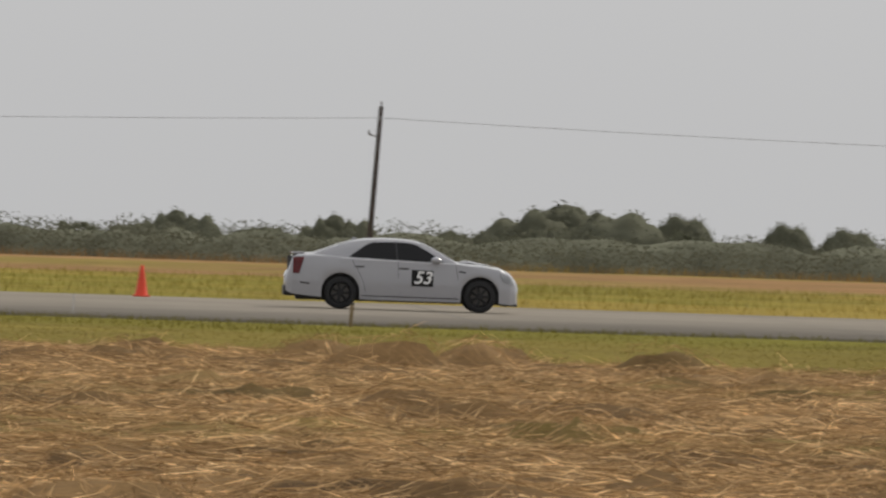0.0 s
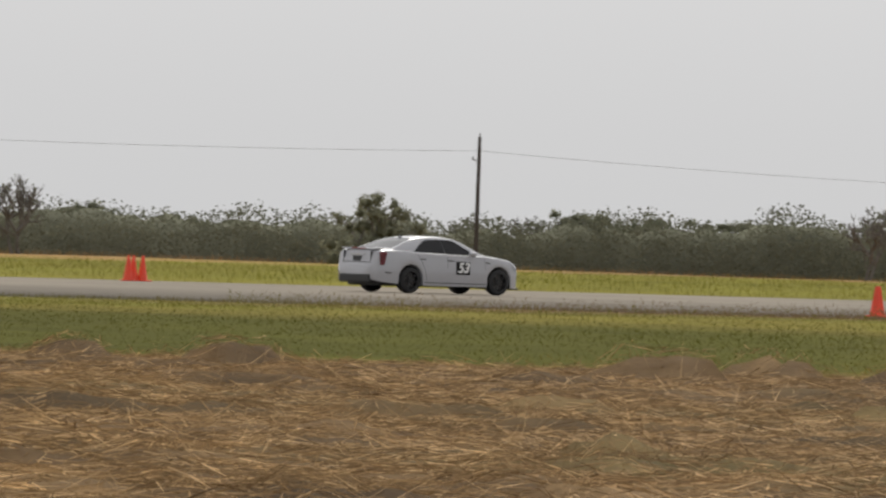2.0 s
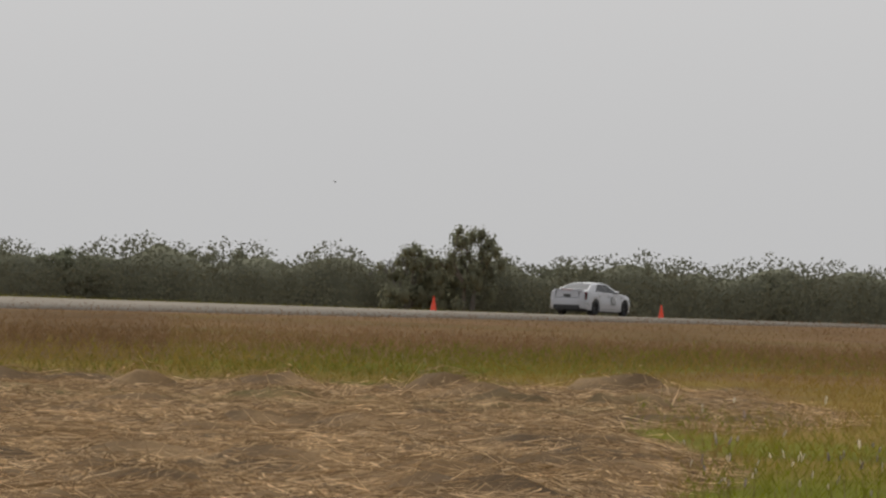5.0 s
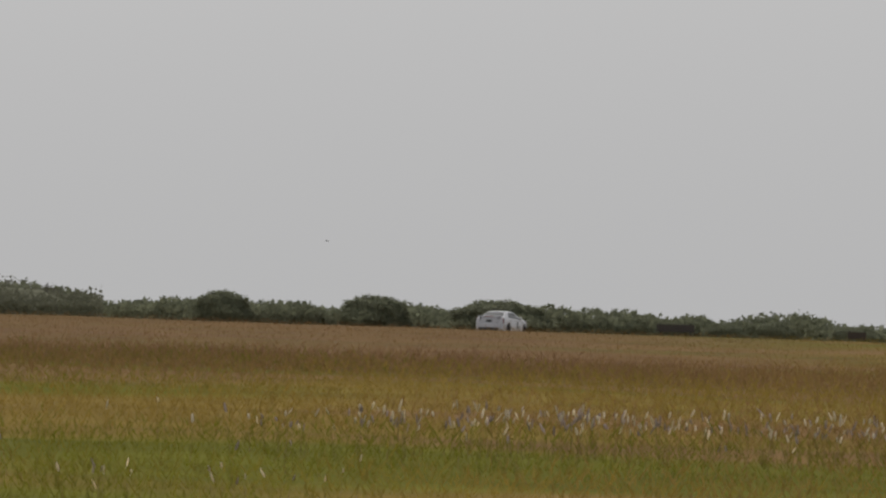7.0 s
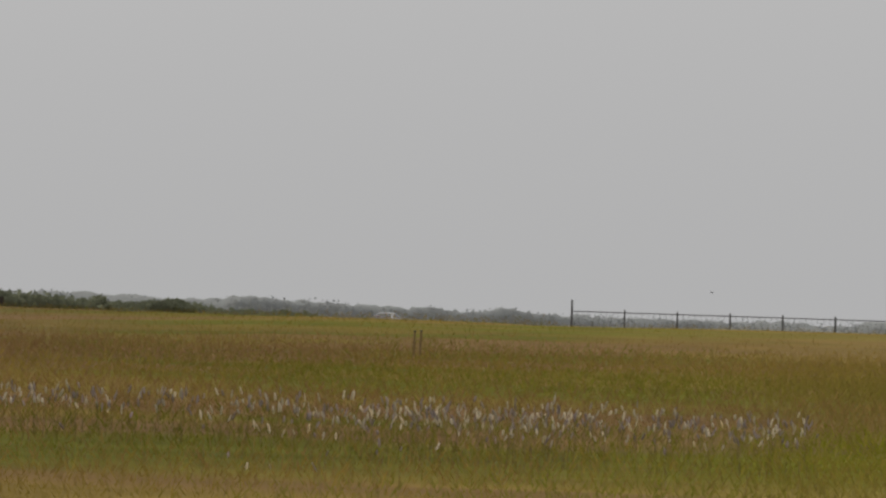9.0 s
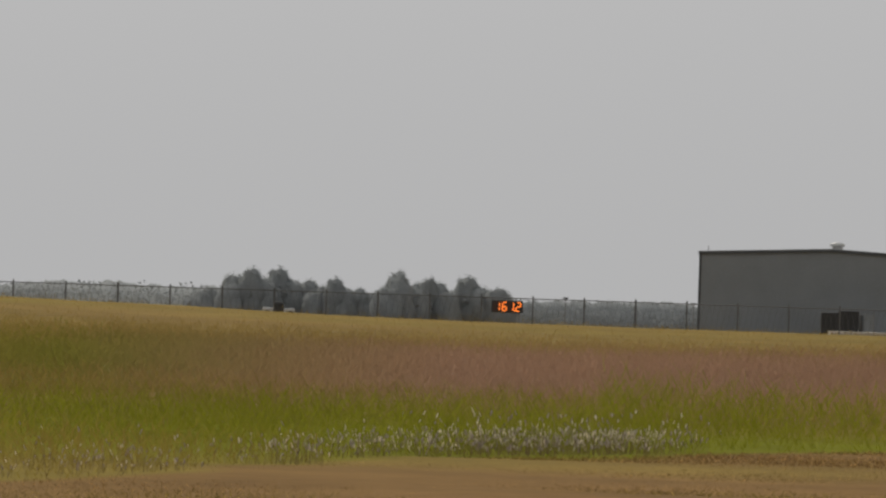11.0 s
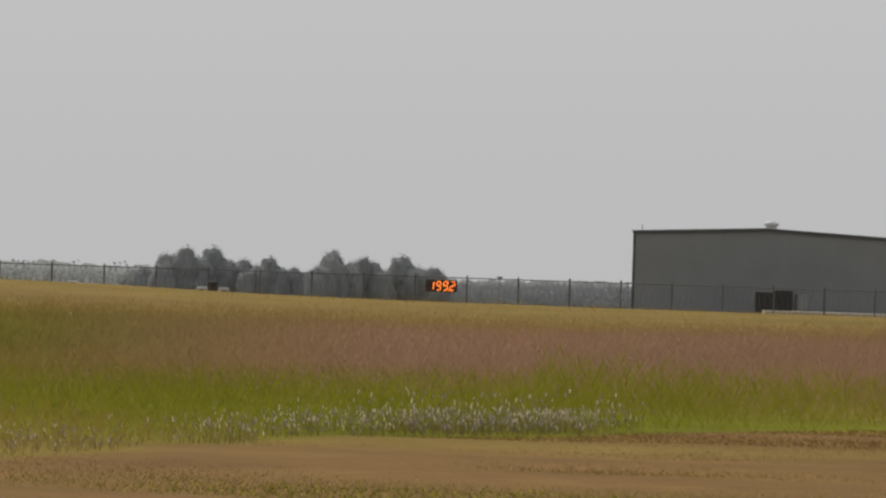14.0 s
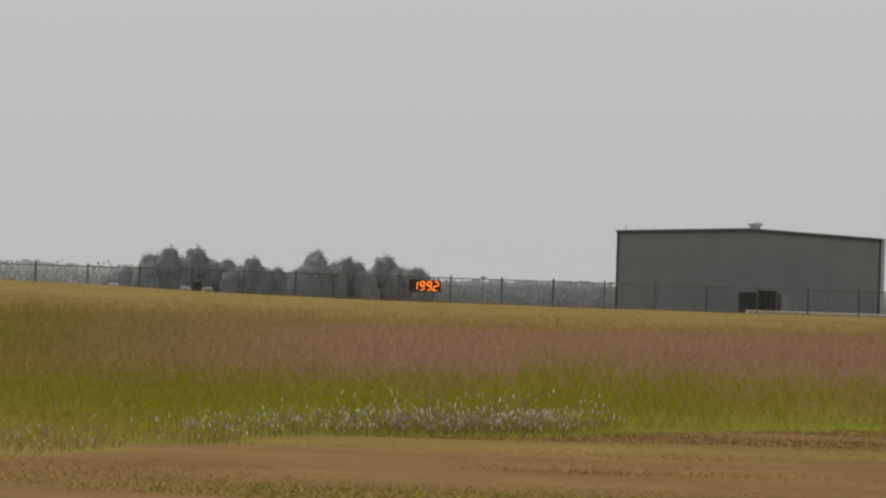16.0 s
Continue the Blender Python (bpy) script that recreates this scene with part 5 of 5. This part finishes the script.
def strip(points, y_of, out, width=0.009):
    """A narrow line along the car's side through (x, z) points."""
    bm = bmesh.new()
    for (x0, z0), (x1, z1) in zip(points, points[1:]):
        ln = math.hypot(x1 - x0, z1 - z0)
        nx, nz = -(z1 - z0) / ln * width / 2, (x1 - x0) / ln * width / 2
        q = [(x0 + nx, z0 + nz), (x1 + nx, z1 + nz), (x1 - nx, z1 - nz), (x0 - nx, z0 - nz)]
        bm.faces.new([bm.verts.new((x, out * (y_of(x, z) + 0.003), z)) for x, z in q])
    return bm


def wheel_kind(car, x, out):
    root = new("wheel")
    root.parent = car
    bm = lathe(bmesh.new(), ((-0.125, 0.235), (-0.13, 0.29), (-0.11, 0.325), (-0.06, 0.335), (0.06, 0.335), (0.11, 0.325), (0.13, 0.29), (0.125, 0.235), (-0.125, 0.235)), 40, caps=False)
    smooth(part("tyre", bm, RUBBER, root))
    bm = bmesh.new()
    lathe(bm, ((out * 0.128, 0.25), (out * 0.128, 0.228), (out * 0.07, 0.215), (out * 0.02, 0.21)), 36, caps=False)
    lathe(bm, ((out * 0.085, 0.075), (out * 0.105, 0.06), (out * 0.11, 0.03)), 18)
    for k in range(7):
        a = 2 * math.pi * k / 7
        for da in (-0.09, 0.09):
            c, s = math.cos(a + da), math.sin(a + da)
            tube(bm, (math.cos(a) * 0.05, out * 0.095, math.sin(a) * 0.05), (c * 0.226, out * 0.112, s * 0.226), 0.016, 0.013, 5)
    smooth(part("rim", bm, RIM_BLACK, root))
    bm = lathe(bmesh.new(), ((out * 0.01, 0.185), (out * 0.035, 0.185)), 30)
    part("brake_disc", bm, STEEL, root)
    part("hub_well", lathe(bmesh.new(), ((-out * 0.02, 0.234), (out * 0.005, 0.234)), 30), RUBBER, root)
    return root


def build_car():
    car = thing("sports_sedan", "white four-door sports sedan with dark windows and a black race number", "car")
    xs = sorted(set(np.round(np.concatenate([np.linspace(-2.6, 2.24, 60), STATIONS[:, 0]] + [ax + ARCH_R * np.cos(np.linspace(0, math.pi, 19)) for ax in AXLES] + [[ax - ARCH_R - 0.004, ax + ARCH_R + 0.004] for ax in AXLES]), 4)))
    smooth(part("body", skin(bmesh.new(), xs, section), PAINT, car), 32)
    xs = np.linspace(-2.04, 0.97, 48)
    smooth(part("roof", skin(bmesh.new(), xs, cabin_section), PAINT, car), 32)
    part("underbody", box(bmesh.new(), -2.35, 2.0, -0.62, 0.62, 0.17, 0.72, 0.03), TRIM_BLACK, car)

    def over(x0, x1, name, shrink):
        def make(x):
            return [(y * shrink, z + 0.006) for y, z in cabin_section(x)[3:]]
        smooth(part(name, skin(bmesh.new(), np.linspace(x0, x1, 14), make, False), TINTED, car), 50)
    over(0.17, 0.9, "windscreen", 0.97)
    over(-1.96, -1.2, "rear_window", 0.93)
    cab = lambda x, z: cabin_y(z)
    for out in (-1, 1):
        part("rear_side_window", flat_panel(((-1.29, 1.072), (-1.12, 1.2), (-0.9, 1.352), (-0.78, 1.392), (-0.33, 1.405), (-0.3, 1.048)), cab, out), TINTED, car, "dark tinted side window")
        part("front_side_window", flat_panel(((-0.26, 1.046), (-0.29, 1.405), (-0.02, 1.392), (0.12, 1.36), (0.38, 1.215), (0.62, 1.065), (0.66, 1.015)), cab, out), TINTED, car, "dark tinted side window")
        part("pillar_trim", flat_panel(((-0.34, 1.04), (-0.345, 1.407), (-0.27, 1.406), (-0.235, 1.038)), cab, out, 0.004), TRIM_BLACK, car, "gloss black door pillar")
        part("window_trim", strip(((-1.32, 1.065), (-0.3, 1.04), (0.7, 1.008)), cab, out, 0.018), TRIM_BLACK, car)
        part("door_gap", strip(((-0.27, 1.0), (-0.25, 0.7), (-0.2, 0.3)), side_y, out), SEAM, car)
        part("door_gap", strip(((0.93, 0.96), (0.98, 0.7), (0.94, 0.3)), side_y, out), SEAM, car)
        part("door_gap", strip(((-1.22, 1.02), (-1.08, 0.8), (-0.96, 0.55), (-0.93, 0.34)), side_y, out), SEAM, car)
        part("sill_trim", strip(((-1.0, 0.285), (0.0, 0.28), (1.0, 0.275)), side_y, out, 0.02), SEAM, car)
        for hx in (-1.06, -0.14):
            z = 0.89 - 0.02 * hx
            bm = box(bmesh.new(), hx - 0.09, hx + 0.09, out * side_y(hx, z) - 0.012, out * side_y(hx, z) + 0.012, z - 0.018, z + 0.018, 0.008)
            part("door_handle", bm, PAINT, car)
            part("handle_recess", strip(((hx - 0.1, z - 0.028), (hx + 0.1, z - 0.03)), side_y, out, 0.03), SEAM, car)
        part("side_vent", strip(((0.99, 0.845), (1.14, 0.82)), side_y, out, 0.03), TRIM_BLACK, car)
        part("side_reflector", strip(((-2.28, 0.525), (-2.08, 0.505)), side_y, out, 0.03), TRIM_BLACK, car)
        smooth(part("tail_lamp", side_patch(((-2.43, 0.71), (-2.3, 0.7), (-2.2, 1.05), (-2.43, 1.04)), out, 0.014), RED_LENS, car, "tall red tail lamp"))
        smooth(part("headlamp", side_patch(((1.92, 0.66), (2.15, 0.58), (2.12, 0.7), (1.84, 0.83)), out, 0.012), CLEAR_LENS, car, "clear swept-back headlamp"))
        mirror = bmesh.new()
        bmesh.ops.create_uvsphere(mirror, u_segments=16, v_segments=10, radius=1)
        for v in mirror.verts:
            v.co = Vector((0.52 + v.co.x * 0.115, out * (0.955 + v.co.y * 0.1), 1.055 + v.co.z * 0.072))
        smooth(part("wing_mirror", mirror, PAINT, car), 60)
        part("mirror_arm", box(bmesh.new(), 0.53, 0.61, min(out * 0.82, out * 0.92), max(out * 0.82, out * 0.92), 1.0, 1.04, 0.01), TRIM_BLACK, car)
        # number panel on the front door
        part("number_panel", side_patch(((0.02, 0.515), (0.47, 0.505), (0.47, 0.84), (0.02, 0.85)), out, 0.006), DECAL_BLACK, car, "black square race number panel")
        text = lettering("race_number", "53", 0.36, DECAL_WHITE, car, Matrix.Identity(4), slant=0.28, label="white slanted figures")
        for v in text.data.vertices:
            x, z = 0.245 - out * v.co.x * 1.02, 0.677 + v.co.y
            v.co = (x, out * (side_y(x, z) + 0.012 + v.co.z), z)
    # rear
    part("rear_diffuser", box(bmesh.new(), -2.615, -2.2, -0.66, 0.66, 0.24, 0.47, 0.05), TRIM_BLACK, car, "black lower rear bumper")
    part("licence_plate", box(bmesh.new(), -2.532, -2.45, -0.17, 0.17, 0.8, 0.93, 0.004), METAL_TRIM, car)
    for k in range(3):
        part("plate_bar", box(bmesh.new(), -2.536, -2.53, -0.11 + 0.085 * k, -0.06 + 0.085 * k, 0.83, 0.9), TRIM_BLACK, car)
    part("trunk_gap", box(bmesh.new(), -2.545, -2.44, -0.62, 0.62, 0.768, 0.784), SEAM, car)
    bm = bmesh.new()
    for x, z in ((-2.47, 1.105), (-2.46, 1.15), (-2.2, 1.15), (-2.2, 1.13)):
        for y in (-0.72, 0.72):
            bm.verts.new((x, y, z))
    bmesh.ops.convex_hull(bm, input=bm.verts)
    spoiler = part("spoiler", bm, PAINT, car)
    part("brake_light", box(bmesh.new(), -2.478, -2.46, -0.3, 0.3, 1.112, 1.14), RED_LENS, car)
    for y in (-0.58, 0.58):
        part("trunk_gap", box(bmesh.new(), -2.52, -2.44, y - 0.006, y + 0.006, 0.79, 1.06), SEAM, car)
    part("badge_strip", box(bmesh.new(), -2.512, -2.46, -0.3, 0.3, 0.965, 0.985, 0.004), CHROME, car)
    for y in (-0.45, 0.45):
        part("exhaust", tube(bmesh.new(), (-2.6, y, 0.33), (-2.3, y, 0.33), 0.045, None, 14), CHROME, car)
    # front
    part("grille", box(bmesh.new(), 2.1, 2.235, -0.34, 0.34, 0.42, 0.62, 0.03), TRIM_BLACK, car, "dark mesh grille")
    part("front_splitter", box(bmesh.new(), 1.9, 2.23, -0.72, 0.72, 0.15, 0.2, 0.02), TRIM_BLACK, car)
    bm = bmesh.new()
    for x, y, z in ((0.98, 0.32, 1.03), (0.98, -0.32, 1.03), (1.15, 0.3, 1.075), (1.15, -0.3, 1.075), (1.8, 0.24, 0.965), (1.8, -0.24, 0.965), (1.3, 0.42, 1.02), (1.3, -0.42, 1.02)):
        bm.verts.new((x, y, z))
    bmesh.ops.convex_hull(bm, input=bm.verts)
    part("hood_bulge", bm, PAINT, car)
    fin = bmesh.new()
    for x, y, z in ((-1.22, 0, 1.4), (-1.05, 0.03, 1.43), (-1.05, -0.03, 1.43), (-1.2, 0, 1.49), (-1.15, 0.012, 1.485), (-1.15, -0.012, 1.485)):
        fin.verts.new((x, y, z))
    bmesh.ops.convex_hull(fin, input=fin.verts)
    part("aerial", fin, PAINT, car)
    wheels = []
    for ax in AXLES:
        for out in (-1, 1):
            wheels.append((wheel_kind(car, ax, out), ax, out))
    return car, wheels


def car_x(t):
    """How far along the runway the car is: it gains speed through the half-mile board."""
    if t > 9.5:
        s = min(t - 9.5, 6.9)
        return car_x(9.5) + 90.0 * s - 6.5 * s * s
    return 6.93 + 67.0 * t + t * t + 0.67 * max(t - 4.0, 0) ** 2


def motions():
    rows = []
    for k in range(33):
        t = k * 0.5
        x = car_x(t)
        rise = math.degrees(math.atan2(float(land(x + 1.4, CAR_Y)) - float(land(x - 1.4, CAR_Y)), 2.8))
        rows.append((t, pose(x, CAR_Y, float(land(x, CAR_Y)) + 0.004, 0, -rise, 0)))
    walk(car, rows)
    for wheel, ax, out in wheels:
        walk(wheel, [(k * 0.5, pose(ax, out * 0.79, WHEEL_R) @ pose(0, 0, 0, 0, 80 * k, 0)) for k in range(33)])
    flight = ((0.0, 40.0, 8.5), (3.0, 52.0, 7.0), (5.0, 61.0, 5.9), (6.5, 67.82, 4.66), (7.0, 69.17, 3.9), (7.5, 70.6, 3.28), (8.5, 74.65, 2.48), (9.0, 76.96, 1.6), (9.5, 79.7, 1.45), (11.0, 88.0, 2.5), (16.0, 115.0, 6.0))
    walk(bird, [(t, pose(*polar(deg, 450), z, 0, 8, -deg - 60)) for t, deg, z in flight])
    for seg, xx, zz, flat, on1, on2, slope in flips:
        walk(seg, flip_rows(xx, zz, flat, on1, on2, slope))


CAR_Y = 190.3
build_ground()
build_runway()
build_woods()
build_power_line()
build_hangar()
build_fence()
build_display()
build_far_vehicle()
bird = build_bird()
car, wheels = build_car()
build_cones()
build_half_board()
build_black_stack()
build_far_boxes()
build_stakes()
build_shrub()
build_hay()
build_grass()
build_weeds()
motions()
